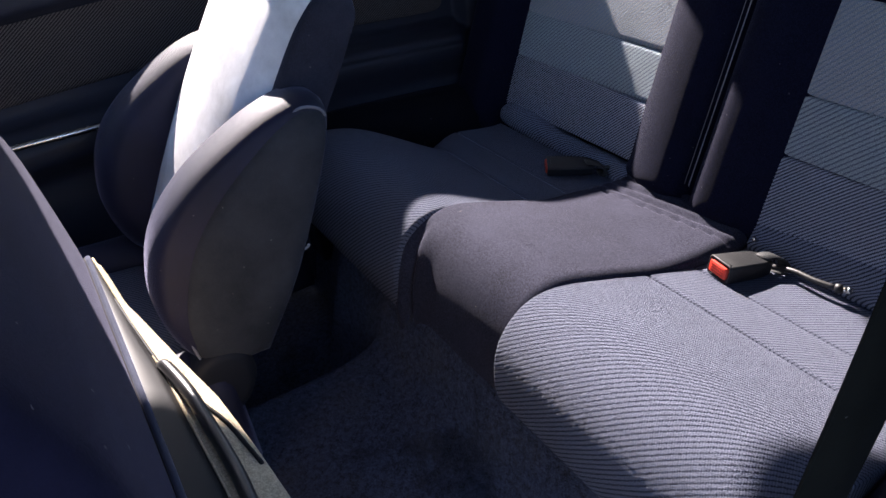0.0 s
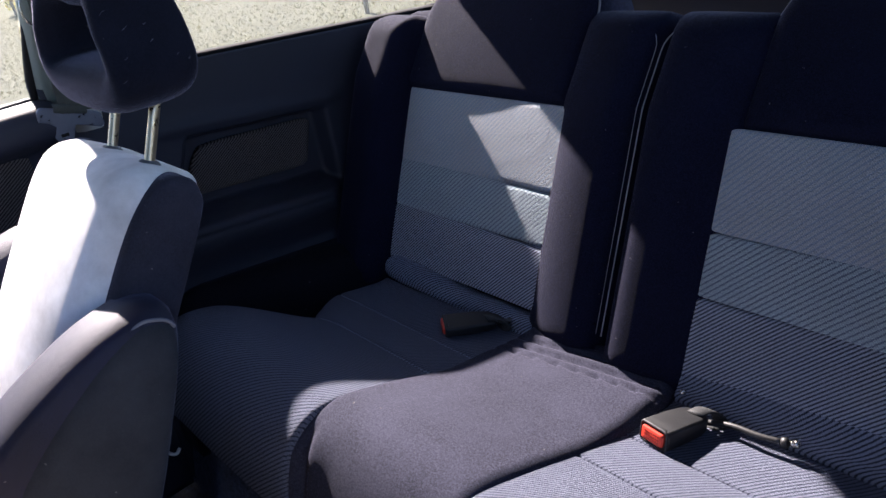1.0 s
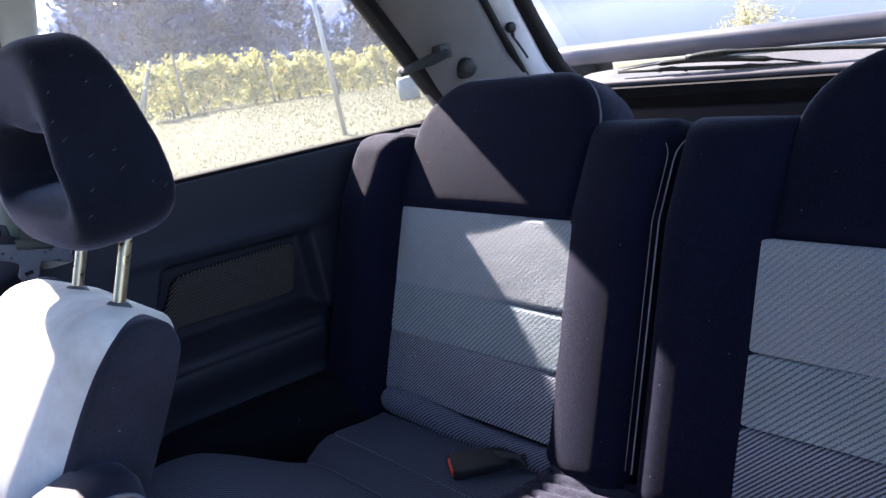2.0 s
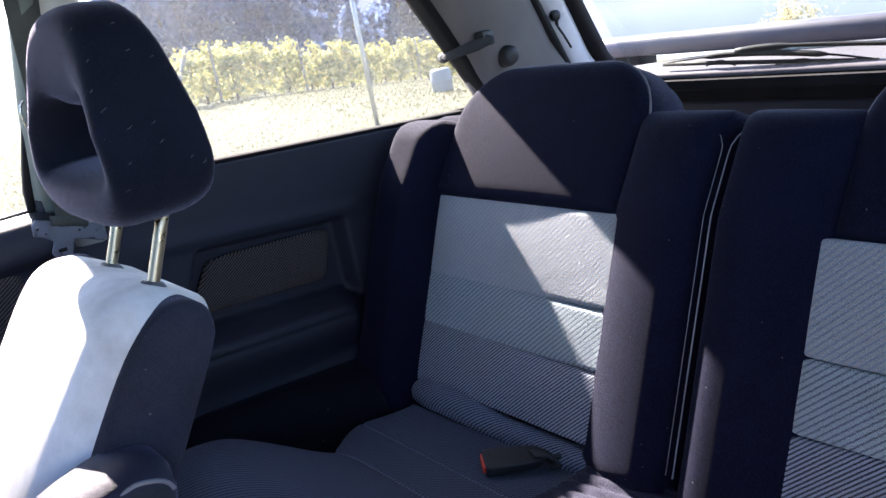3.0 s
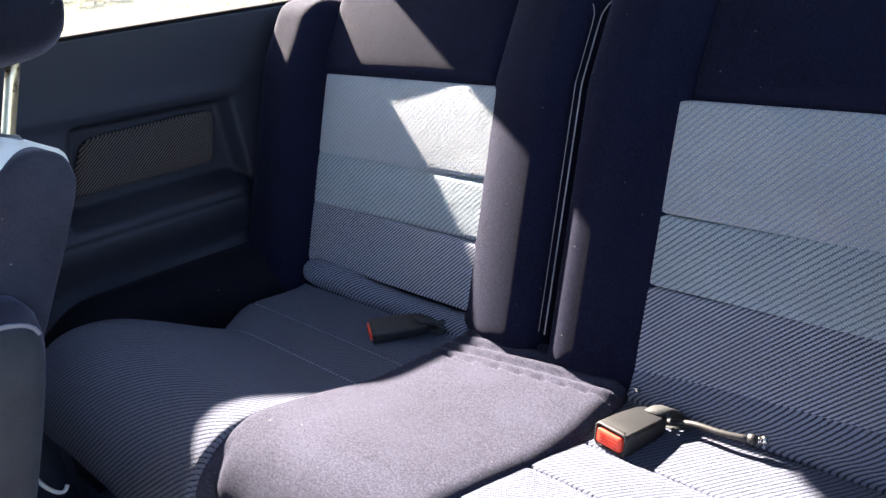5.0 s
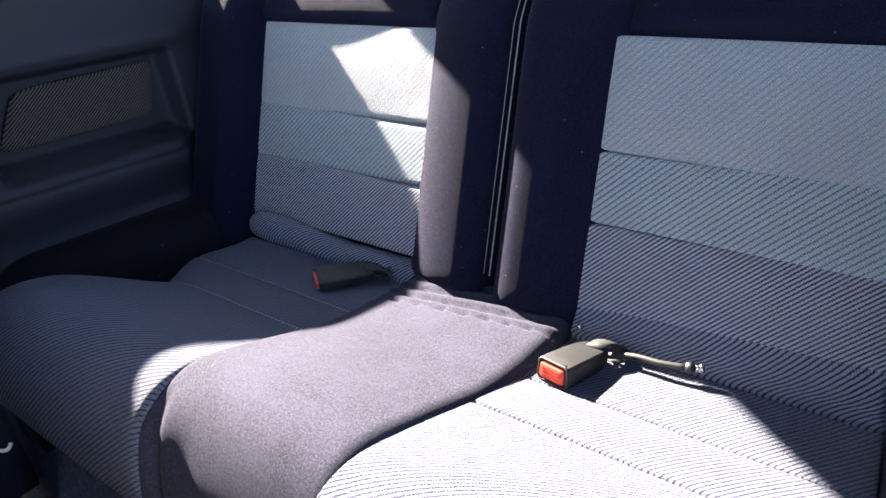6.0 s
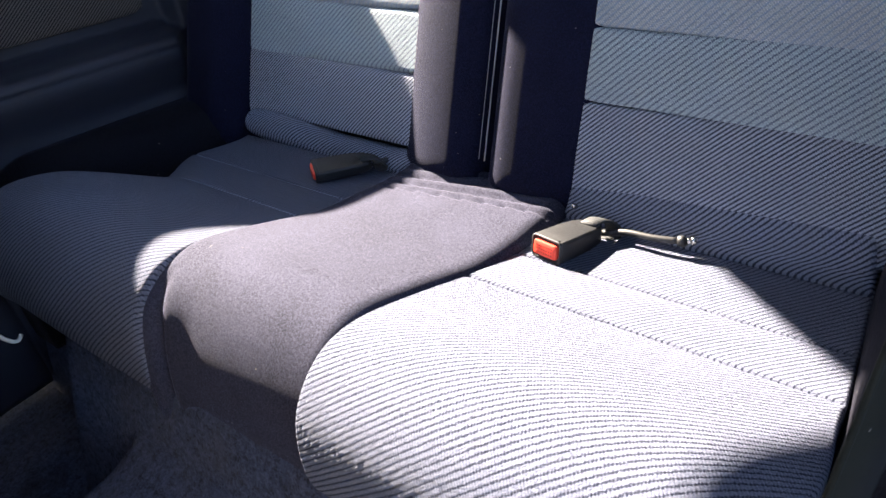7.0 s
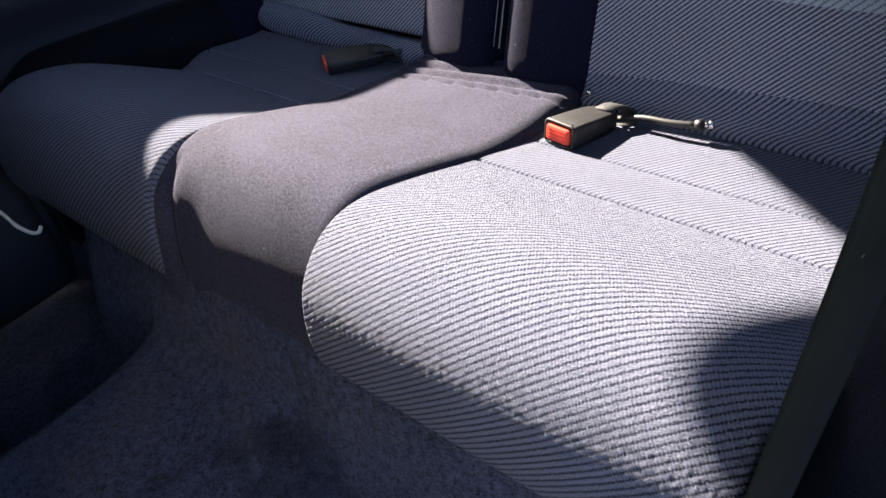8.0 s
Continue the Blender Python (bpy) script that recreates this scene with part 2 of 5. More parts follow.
def pillow(place, u0, u1, v0, v1, depth, edge, back=0.02, nu=28, nv=28, corners=(0, 0, 0, 0), crown=0.0, sink=0.0, relief=None, edge_v=0.0):
    """A stuffed panel. place(u, v, d) gives the world point; corners: radii at (u0 v0), (u1 v0), (u0 v1), (u1 v1)."""
    bm = bmesh.new()
    uv = bm.loops.layers.uv.new("map")
    maps = {}

    def inset(v, lo, hi):
        a = 0.0
        if lo > 0 and v - v0 < lo:
            q = 1 - (v - v0) / lo
            a = lo * (1 - math.sqrt(max(0, 1 - q * q)))
        if hi > 0 and v1 - v < hi:
            q = 1 - (v1 - v) / hi
            a = max(a, hi * (1 - math.sqrt(max(0, 1 - q * q))))
        return a

    front, rear = [], []
    for v in spread(v0, v1, nv, 0.8):
        a = u0 + inset(v, corners[0], corners[2])
        b = u1 - inset(v, corners[1], corners[3])
        row, low = [], []
        for u in spread(a, b, nu, 0.8):
            e = min(min(u - a, b - u) / edge, min(v - v0, v1 - v) / (edge_v or edge))
            h = math.sqrt(max(0, 1 - (1 - min(1, e)) ** 2))
            c = (1 - ((2 * u - u0 - u1) / (u1 - u0)) ** 2) * (1 - ((2 * v - v0 - v1) / (v1 - v0)) ** 2)
            d = -sink + depth * h + crown * c
            if relief:
                d += relief(u, v) * h
            w = bm.verts.new(place(u, v, d))
            maps[w] = (u, v)
            row.append(w)
            w2 = bm.verts.new(place(u, v, -sink - back))
            maps[w2] = (u, v)
            low.append(w2)
        front.append(row)
        rear.append(low)
    for j in range(nv):
        for i in range(nu):
            bm.faces.new((front[j][i], front[j][i + 1], front[j + 1][i + 1], front[j + 1][i]))
            bm.faces.new((rear[j][i], rear[j + 1][i], rear[j + 1][i + 1], rear[j][i + 1]))
    rim_f = front[0] + [r[-1] for r in front[1:]] + front[-1][-2::-1] + [r[0] for r in front[-2:0:-1]]
    rim_r = rear[0] + [r[-1] for r in rear[1:]] + rear[-1][-2::-1] + [r[0] for r in rear[-2:0:-1]]
    n = len(rim_f)
    for i in range(n):
        k = (i + 1) % n
        bm.faces.new((rim_f[i], rim_r[i], rim_r[k], rim_f[k]))
    for f in bm.faces:
        for l in f.loops:
            l[uv].uv = maps[l.vert]
    return bm


def loft(loops, caps=True, close=False):
    """A skin over loops of points of equal count, with a map in metres."""
    bm = bmesh.new()
    uv = bm.loops.layers.uv.new("map")
    rows = [[bm.verts.new(p) for p in loop] for loop in loops]
    n = len(loops[0])
    su, sv = [0.0], [0.0]
    mid = loops[len(loops) // 2]
    for i in range(n):
        su.append(su[-1] + (Vector(mid[(i + 1) % n]) - Vector(mid[i])).length)
    for a, b in zip(loops, loops[1:] + loops[:1]):
        sv.append(sv[-1] + (sum((Vector(p) for p in b), Vector()) / n - sum((Vector(p) for p in a), Vector()) / n).length)
    last = len(rows) if close else len(rows) - 1
    for j in range(last):
        k = (j + 1) % len(rows)
        for i in range(n):
            h = (i + 1) % n
            f = bm.faces.new((rows[j][i], rows[j][h], rows[k][h], rows[k][i]))
            for l, t in zip(f.loops, ((i, j), (i + 1, j), (i + 1, j + 1), (i, j + 1))):
                l[uv].uv = (sv[t[1]], su[t[0]])
    if caps and not close:
        bm.faces.new(rows[0][::-1])
        bm.faces.new(rows[-1])
    return bm


def tube(points, radius, sides=10, flat=1.0, close=False):
    """A round bar along points; radius may be a list."""
    pts = [Vector(p) for p in points]
    loops = []
    ref = None
    for i, p in enumerate(pts):
        if close:
            t = (pts[(i + 1) % len(pts)] - pts[i - 1]).normalized()
        else:
            t = (pts[min(i + 1, len(pts) - 1)] - pts[max(i - 1, 0)]).normalized()
        if ref is None:
            ref = t.orthogonal().normalized()
        ref = (ref - t * ref.dot(t)).normalized()
        side = t.cross(ref)
        r = radius[i] if isinstance(radius, (list, tuple)) else radius
        loops.append([p + ref * r * math.cos(a) + side * r * flat * math.sin(a) for a in [2 * math.pi * k / sides for k in range(sides)]])
    return loft(loops, True, close)


def curve(points, n):
    """n + 1 points on a smooth line through the given ones."""
    p = [Vector(q) for q in points]
    p = [2 * p[0] - p[1]] + p + [2 * p[-1] - p[-2]]
    out = []
    m = len(p) - 3
    for i in range(n + 1):
        t = i / n * m
        k = min(int(t), m - 1)
        f = t - k
        a, b, c, d = p[k:k + 4]
        out.append(0.5 * ((2 * b) + (c - a) * f + (2 * a - 5 * b + 4 * c - d) * f * f + (3 * b - a - 3 * c + d) * f ** 3))
    return out


def crease(bm):
    """Keep flat faces flat beside their bevels."""
    bm.normal_update()
    for e in bm.edges:
        if len(e.link_faces) == 2 and e.calc_face_angle(0) > radians(20):
            e.smooth = False
    return bm


def box(x0, x1, y0, y1, z0, z1, bevel=0.0, segments=2):
    bm = bmesh.new()
    bmesh.ops.create_cube(bm, size=1.0)
    for v in bm.verts:
        v.co = Vector((x0 + (v.co.x + 0.5) * (x1 - x0), y0 + (v.co.y + 0.5) * (y1 - y0), z0 + (v.co.z + 0.5) * (z1 - z0)))
    if bevel:
        bmesh.ops.bevel(bm, geom=bm.edges[:], offset=bevel, segments=segments, profile=0.6, affect="EDGES")
    return crease(bm)


def prism(outline, across, bevel=0.0):
    """A solid between an outline and the same outline moved by the vector across."""
    bm = bmesh.new()
    a = [bm.verts.new(p) for p in outline]
    b = [bm.verts.new(Vector(p) + Vector(across)) for p in outline]
    bm.faces.new(a[::-1])
    bm.faces.new(b)
    n = len(a)
    for i in range(n):
        bm.faces.new((a[i], a[(i + 1) % n], b[(i + 1) % n], b[i]))
    bmesh.ops.recalc_face_normals(bm, faces=bm.faces)
    if bevel:
        bmesh.ops.bevel(bm, geom=bm.edges[:], offset=bevel, segments=2, profile=0.6, affect="EDGES")
    return crease(bm)


def join(*parts):
    """Several bmeshes as one."""
    out = parts[0]
    for b in parts[1:]:
        me = bpy.data.meshes.new("join")
        b.to_mesh(me)
        b.free()
        out.from_mesh(me)
        bpy.data.meshes.remove(me)
    return out


def strip(points, half, width_way, thick):
    """A flat band along points, as wide as 2 * half along width_way."""
    pts = [Vector(p) for p in points]
    w = Vector(width_way).normalized()
    loops = []
    for i, p in enumerate(pts):
        t = (pts[min(i + 1, len(pts) - 1)] - pts[max(i - 1, 0)]).normalized()
        n = t.cross(w).normalized() * thick / 2
        loops.append([p - w * half - n * 0.4, p - w * half * 0.94 - n, p + w * half * 0.94 - n, p + w * half - n * 0.4, p + w * half + n * 0.4, p + w * half * 0.94 + n, p - w * half * 0.94 + n, p - w * half + n * 0.4])
    return loft(loops)


# ---- car shell: floor, sides, roof ----
SIDE = 0.66


def tumble(z):
    """The side glass leans inwards above the belt line."""
    return 0.70 - max(0.0, z - 0.75) * 0.30


def floor_height(x, y):
    """Deep footwells either side of a broad tunnel, and the heel board under the bench."""
    q = max(0, min(1, (x + 0.250) / 0.055 if x < 0 else (0.215 - x) / 0.10))
    t = 0.165 * q * q * (3 - 2 * q) * (1 - 0.12 * max(0, x / 0.2))
    heel = 0.0
    foot = max(0, min(1, (-0.385 - x) / 0.03))
    foot = -0.535 + 0.09 * foot * foot * (3 - 2 * foot)
    if y > foot:
        s = min(1, (y - foot) / 0.085)
        heel = 0.272 * (s ** 0.8)
    return -0.010 + max(t, heel) + 0.10 * min(t, heel) + 0.005 * noise.noise((x * 9, y * 9, 0.0)) + 0.002 * noise.noise((x * 30, y * 30, 4.0))


bm = bmesh.new()
xs = [-0.70 + 1.40 * i / 140 for i in range(141)]
ys = [-1.60 + 1.55 * j / 110 for j in range(111)]
g = [[bm.verts.new((x, y, floor_height(x, y))) for x in xs] for y in ys]
for j in range(110):
    for i in range(140):
        bm.faces.new((g[j][i], g[j][i + 1], g[j + 1][i + 1], g[j + 1][i]))
low = [bm.verts.new((x, y, -0.06)) for x, y in ((-0.70, -1.60), (0.70, -1.60), (0.70, -0.05), (-0.70, -0.05))]
bm.faces.new(low)
tagged(part("floor", bm, CARPET), "dark blue worn car carpet with a low tunnel", "floor", kind="structure")

# unseen roof, shaped and coloured to steer the sun and the bounce
roof = [(-1.24, 1.272), (-1.0, 1.305), (-0.8, 1.318), (-0.45, 1.312), (-0.25, 1.265), (-0.1, 1.242), (0.2, 1.240), (0.62, 1.240)]
tagged(part("roof_skin", prism([(-0.58, y, z) for y, z in roof] + [(-0.58, y, z + 0.025) for y, z in roof[::-1]], (1.16, 0, 0)), HEADLINER), "unseen pale grey headliner shaping the cabin light", "ceiling", kind="structure")


def side_shell(s, near):
    """Quarter panel, pillars and glass on one side; s is -1 or 1."""
    nm = "near" if near else "far"

    def trim(y, z, d):
        # d is the height above the trim's base, towards the cabin
        return (s * (SIDE - d), y, z)

    # lower quarter trim: a rolled lip over a shallow recess, and a padded armrest ledge below it
    def ease(q):
        q = max(0.0, min(1.0, q))
        return q * q * (3 - 2 * q)

    def relief(y, z):
        rec_top = 0.640 - 0.115 * (y + 0.243)
        ledge = 0.508 - 0.110 * (y + 0.26)
        front = -0.300 + 0.42 * (z - 0.53)
        d = 0.0
        # recess
        inside = ease((rec_top - z) / 0.014) * ease((y - front) / 0.020) * ease((0.030 - y) / 0.020) * ease((z - ledge + 0.02) / 0.01)
        d -= 0.036 * inside
        # rolled lip along its upper edge
        lip = math.exp(-((z - rec_top - 0.014) / 0.013) ** 2) * ease((y + 0.36) / 0.06) * ease((0.075 - y) / 0.03)
        d += 0.007 * lip
        # ledge with a rounded brow, falling back into the dark below
        q = ledge - z
        ends = ease((y + 0.43) / 0.06) * ease((0.028 - y) / 0.055)
        if q > 0:
            brow = math.sqrt(max(0.0, 1 - (1 - min(1.0, q / 0.034)) ** 2))
            d += 0.046 * brow * ends * (1 - 0.75 * ease((q - 0.045) / 0.075))
            d -= 0.0035 * math.exp(-((q - 0.036) / 0.0035) ** 2) * ends
        if z < 0.38:
            d += 0.09 * ease((0.38 - z) / 0.14) * ease((y + 0.42) / 0.15)
        return d

    bm = bmesh.new()
    ny, nz = 200, 240
    yy = [-0.44 + 0.80 * j / ny for j in range(ny + 1)]
    g1, g2 = [], []
    for y in yy:
        belt = 0.757 - 0.078 * (y + 0.19)
        zz = [belt * k / nz for k in range(nz + 1)]
        g1.append([bm.verts.new(trim(y, z, relief(y, z))) for z in zz])
        g2.append([bm.verts.new((s * 0.745, y, z)) for z in zz])
    for j in range(ny):
        for k in range(nz):
            bm.faces.new((g1[j][k], g1[j][k + 1], g1[j + 1][k + 1], g1[j + 1][k]))
    for j in range(ny):
        bm.faces.new((g1[j][nz], g2[j][nz], g2[j + 1][nz], g1[j + 1][nz]))
        bm.faces.new((g1[j][0], g1[j + 1][0], g2[j + 1][0], g2[j][0]))
    for k in range(nz):
        bm.faces.new((g1[0][k], g2[0][k], g2[0][k + 1], g1[0][k + 1]))
        bm.faces.new((g1[ny][k], g1[ny][k + 1], g2[ny][k + 1], g2[ny][k]))
    for j in range(ny):
        for k in range(nz):
            bm.faces.new((g2[j][k], g2[j + 1][k], g2[j + 1][k + 1], g2[j][k + 1]))
    wall = tagged(part("wall_quarter_" + nm, bm, TRIM), "slate blue moulded plastic quarter trim with armrest ledge", "wall", kind="structure")

    # cloth inset in the recess
    def inset(u, v, d):
        # u from 0 to 1 along, v from 0 to 1 up
        bottom = (-0.282 + 0.257 * u, 0.530 - 0.028 * u)
        topp = (-0.228 + 0.232 * u, 0.612 - 0.021 * u)
        y = bottom[0] + (topp[0] - bottom[0]) * v
        z = bottom[1] + (topp[1] - bottom[1]) * v
        return trim(y, z, -0.025 + d * 0.02)

    cl = pillow(inset, 0, 1, 0, 1, 0.3, 0.06, 0.2, 20, 12, (0.12,) * 4)
    lay = cl.loops.layers.uv.active
    for f in cl.faces:
        for l in f.loops:
            l[lay].uv = (l.vert.co.y, l.vert.co.z)
    part("fabric_inset", cl, RIB_DOOR, wall, "dark ribbed cloth inset")

    # body skin outside, pillars and rails around the glass
    def rail(name, pts, w, material, label, depth=0.05, cat="trim"):
        """A pillar along points (y, z) of the side, w wide each side."""
        loops = []
        p = [Vector((a, b)) for a, b in pts]
        for i, q in enumerate(p):
            t = (p[min(i + 1, len(p) - 1)] - p[max(i - 1, 0)]).normalized()
            n = Vector((-t.y, t.x))
            ww = w[i] if isinstance(w, list) else w
            ring = []
            for a, b in ((-1, 0), (-0.9, 0.75), (-0.5, 1), (0.5, 1), (0.9, 0.75), (1, 0), (1, -0.3), (-1, -0.3)):
                c = q + n * ww * a
                ring.append((s * (tumble(c.y) - depth * b), c.x, c.y))
            loops.append(ring)
        return tagged(part(name, loft(loops), material), label, cat, kind="structure")

    if not near:
        rail("trim_door_seal", [(-0.430, 0.70), (-0.424, 0.80), (-0.413, 0.9), (-0.398, 1.0), (-0.352, 1.28)], 0.014, SEAL, "grey-green rubber door seal", 0.035)
        rail("trim_pillar_front_" + nm, [(-0.392, 0.70), (-0.386, 0.80), (-0.375, 0.9), (-0.360, 1.0), (-0.314, 1.28)], 0.026, B_TRIM, "pale grey plastic centre pillar trim")
    else:
        rail("trim_pillar_front_" + nm, [(-0.30, 0.70), (-0.29, 0.9), (-0.28, 1.0), (-0.26, 1.17)], 0.07, PILLAR, "tan plastic centre pillar trim")
    rail("trim_roof_rail_" + nm, [(-1.2, 1.245), (-0.8, 1.288), (-0.45, 1.276), (-0.32, 1.224), (-0.20, 1.207), (-0.08, 1.205), (0.12, 1.199), (0.30, 1.165), (0.55, 1.07)], 0.040, PILLAR, "pale grey roof rail trim")
    rail("trim_pillar_rear_" + nm, [(0.625, 0.60), (0.525, 0.765), (0.442, 0.875), (0.343, 0.995), (0.19, 1.20)], [0.145, 0.104, 0.101, 0.101, 0.10], PILLAR, "pale grey plastic rear pillar trim")
    rail("trim_hatch_pillar_" + nm, [(0.86, 0.60), (0.735, 0.74), (0.635, 0.86), (0.52, 1.00), (0.36, 1.20)], 0.034, PAINT, "white painted hatch pillar", 0.03)
    rail("trim_screen_edge_" + nm, [(0.93, 0.62), (0.81, 0.74), (0.70, 0.86), (0.58, 1.00), (0.42, 1.20)], 0.022, RUBBER, "black rear screen border", 0.035)
    rail("trim_window_edge_" + nm, [(0.450, 0.715), (0.390, 0.79), (0.307, 0.885), (0.228, 0.975), (0.109, 1.12), (0.06, 1.18)], 0.010, RUBBER, "black rubber window edge", 0.030)
    rail("trim_seal_" + nm, [(0.77, 0.62), (0.67, 0.74), (0.57, 0.86), (0.455, 1.00), (0.30, 1.20)], 0.013, RUBBER, "black rubber hatch seal", 0.045)

    # painted body skin behind the window, added out of view to close light gaps
    skin = [(0.475, 0.60), (0.460, 0.71), (0.290, 0.945), (0.075, 1.21), (0.45, 1.25), (0.62, 1.00), (0.95, 0.62)]
    a = [(s * (tumble(z) + 0.006), y, z) for y, z in skin]
    tagged(part("wall_body_rear_" + nm, prism(a, (s * 0.012, 0, 0)), PAINT, smooth=False), "unseen white body panel closing light gaps behind the quarter window", "wall", kind="structure")

    # dull rubber wiper strip where the glass enters the trim
    lip = [(s * 0.690, y, 0.7595 - 0.078 * (y + 0.19)) for y in [-0.43 + 0.79 * i / 24 for i in range(25)]]
    tagged(part("trim_belt_seal_" + nm, strip(lip, 0.019, (1, 0, 0), 0.007), MATT), "dull black rubber strip at the window foot", "trim", kind="structure")

    # rear side window
    out = [(-0.385, 0.757), (0.475, 0.713), (0.415, 0.79), (0.275, 0.95), (0.145, 1.10), (0.06, 1.195), (-0.36, 1.195)]
    win = tagged(thing("window_quarter_" + nm, (s * 0.72, 0.1, 0.75), "dusty clear quarter window with black rubber seal", "window"), kind="structure")
    bm = prism([(s * (tumble(z) + 0.012), y, z) for y, z in out], (s * 0.004, 0, 0))
    # the unseen near pane gets clearer glass to let in more light
    pane = part("pane", bm, SCREEN if near else GLASS, win, smooth=False)
    pane.visible_shadow = False
    ring = curve([(s * (tumble(z) + 0.004), y, z) for y, z in out] + [(s * (tumble(out[0][1]) + 0.004), *out[0])], 90)
    part("seal", tube(ring[:-1], 0.0075, 8, 1.0, True), RUBBER, win)
    return wall


RIB_DOOR = ribbed("rib_door", (0.170, 0.146, 0.142), (0.014, 0.012, 0.014), -33, 0.0040, 0.45)
side_shell(-1, False)
side_shell(1, True)

# passenger door
door = tagged(thing("door_passenger", (-SIDE, -0.95, 0.12), "slate blue door card with padded armrest and bright strip", "door"), kind="structure")


def door_relief(y, z):
    d = 0.0
    if 0.42 < z < 0.545:
        d += 0.055 * min(1, (0.545 - z) / 0.03, (z - 0.42) / 0.05)
    if 0.50 < z < 0.515:
        d -= 0.01
    if z > 0.685:
        q = min(1, (z - 0.685) / 0.03)
        d += 0.050 * q * q * (3 - 2 * q) - 0.02 * max(0, (z - 0.735) / 0.025) ** 2
    return d


bm = bmesh.new()
ny, nz = 40, 70
g1 = []
for j in range(ny + 1):
    y = -1.42 + 0.984 * j / ny
    g1.append([bm.verts.new((-SIDE - 0.01 + door_relief(y, z), y, z)) for z in [0.76 * k / nz for k in range(nz + 1)]])
    g1[-1].append(bm.verts.new((-0.735, y, 0.76)))
    g1[-1].append(bm.verts.new((-0.735, y, 0.0)))
for j in range(ny):
    for k in range(nz + 3):
        h = (k + 1) % (nz + 3)
        bm.faces.new((g1[j][k], g1[j][h], g1[j + 1][h], g1[j + 1][k]))
bm.faces.new(g1[0])
bm.faces.new(g1[-1][::-1])
part("door_card", bm, TRIM, door)
part("bright_strip", tube(curve([(-0.612, -1.30, 0.53), (-0.610, -0.9, 0.517), (-0.612, -0.70, 0.505)], 12), 0.006, 8), CHROME, door, "bright metal strip")


def door_cloth(u, v, d):
    return (-SIDE - 0.008 + d, u, v)


part("fabric_inset", pillow(door_cloth, -1.30, -0.49, 0.565, 0.70, 0.006, 0.012, 0.004, 20, 10, (0.02,) * 4), RIB_DOOR, door, "dark ribbed cloth inset")
out = [(-0.446, 0.755), (-0.386, 1.255), (-0.95, 1.255), (-1.40, 0.77)]
pane = part("pane", prism([(-tumble(z) - 0.012, y, z) for y, z in out], (-0.004, 0, 0)), GLASS, door, smooth=False)
pane.visible_shadow = False
ring = curve([(-tumble(z) - 0.002, y, z) for y, z in out + out[:1]], 60)
part("window_frame", tube(ring[:-1], 0.009, 8, 1.0, True), RUBBER, door)

# front bulkhead and outer sill close the cabin; the unseen bulkhead blocks light
dash = [(-0.74, y, z) for y, z in ((-1.74, -0.06), (-1.60, -0.06), (-1.56, 0.40), (-1.44, 0.50), (-1.24, 0.56), (-1.20, 0.64), (-1.28, 0.72), (-1.74, 0.77))]
tagged(part("wall_bulkhead_unseen", prism(dash, (1.48, 0, 0), 0.02), TRIM_DARK), "unseen dashboard bulkhead blocking light to the footwells", "wall", kind="structure")
# added windscreen, out of view, to dim light from the front
screen = tagged(thing("window_front_unseen", (0, -1.45, 0.78), "unseen windscreen over the dashboard, darkened to dim front light", "window"), kind="structure")
pane = part("pane", prism([(-0.66, -1.71, 0.775), (0.66, -1.71, 0.775), (0.55, -1.235, 1.272), (-0.55, -1.235, 1.272)], (0, -0.004, 0.003)), DIMMED_GLASS, screen, smooth=False)
pane.visible_shadow = False
tagged(part("trim_sill", box(0.60, 0.74, -1.60, -0.44, 0.02, 0.15, 0.02), TRIM_DARK), "dark plastic door sill", "trim", kind="structure")

# boot floor, tail panel, rear deck
tagged(part("floor_boot", box(-0.66, 0.66, 0.0, 0.95, 0.10, 0.16, 0.01), CARPET), "dark carpeted boot floor", "floor", kind="structure")
tagged(part("wall_tail", box(-0.66, 0.66, 0.855, 0.95, 0.16, 0.625, 0.006), TRIM, smooth=False), "slate plastic tail trim", "wall", kind="structure")
tagged(part("trim_tail_sill", prism([(-0.66, 0.846, 0.6265), (-0.66, 0.955, 0.6265), (-0.66, 0.955, 0.668), (-0.66, 0.838, 0.674), (-0.66, 0.834, 0.655), (-0.66, 0.842, 0.651)], (1.32, 0, 0)), MATT, smooth=False), "black plastic tailgate sill", "trim", kind="structure")


# ---- rear bench cushion ----
PROFILE = curve([(0, 0.042, 0.342), (0, 0.014, 0.332), (0, -0.008, 0.303), (0, -0.036, 0.294), (0, -0.12, 0.310), (0, -0.20, 0.334), (0, -0.285, 0.366), (0, -0.352, 0.389),
                 (0, -0.393, 0.393), (0, -0.423, 0.382), (0, -0.446, 0.358), (0, -0.457, 0.325), (0, -0.462, 0.29), (0, -0.458, 0.26), (0, -0.445, 0.235)], 120)
ARC = [0.0]
for a, b in zip(PROFILE, PROFILE[1:]):
    ARC.append(ARC[-1] + (b - a).length)


def on_profile(s):
    """Point and outward normal at arc length s of the cushion's outline."""
    s = max(0, min(ARC[-1] - 1e-6, s))
    k = next(i for i in range(len(ARC) - 1) if ARC[i + 1] > s)
    f = (s - ARC[k]) / (ARC[k + 1] - ARC[k])
    p = PROFILE[k].lerp(PROFILE[k + 1], f)
    q = PROFILE[max(0, k - 2)]
    r = PROFILE[min(len(PROFILE) - 1, k + 3)]
    t = (r - q).normalized()
    return p, Vector((0, t.z, -t.y)) * (1 if t.y < 0 or t.z < 0 else -1)


def arc_at(y):
    """Arc length at which the upper side passes y."""
    return next(ARC[i] for i in range(len(ARC)) if PROFILE[i].y <= y)


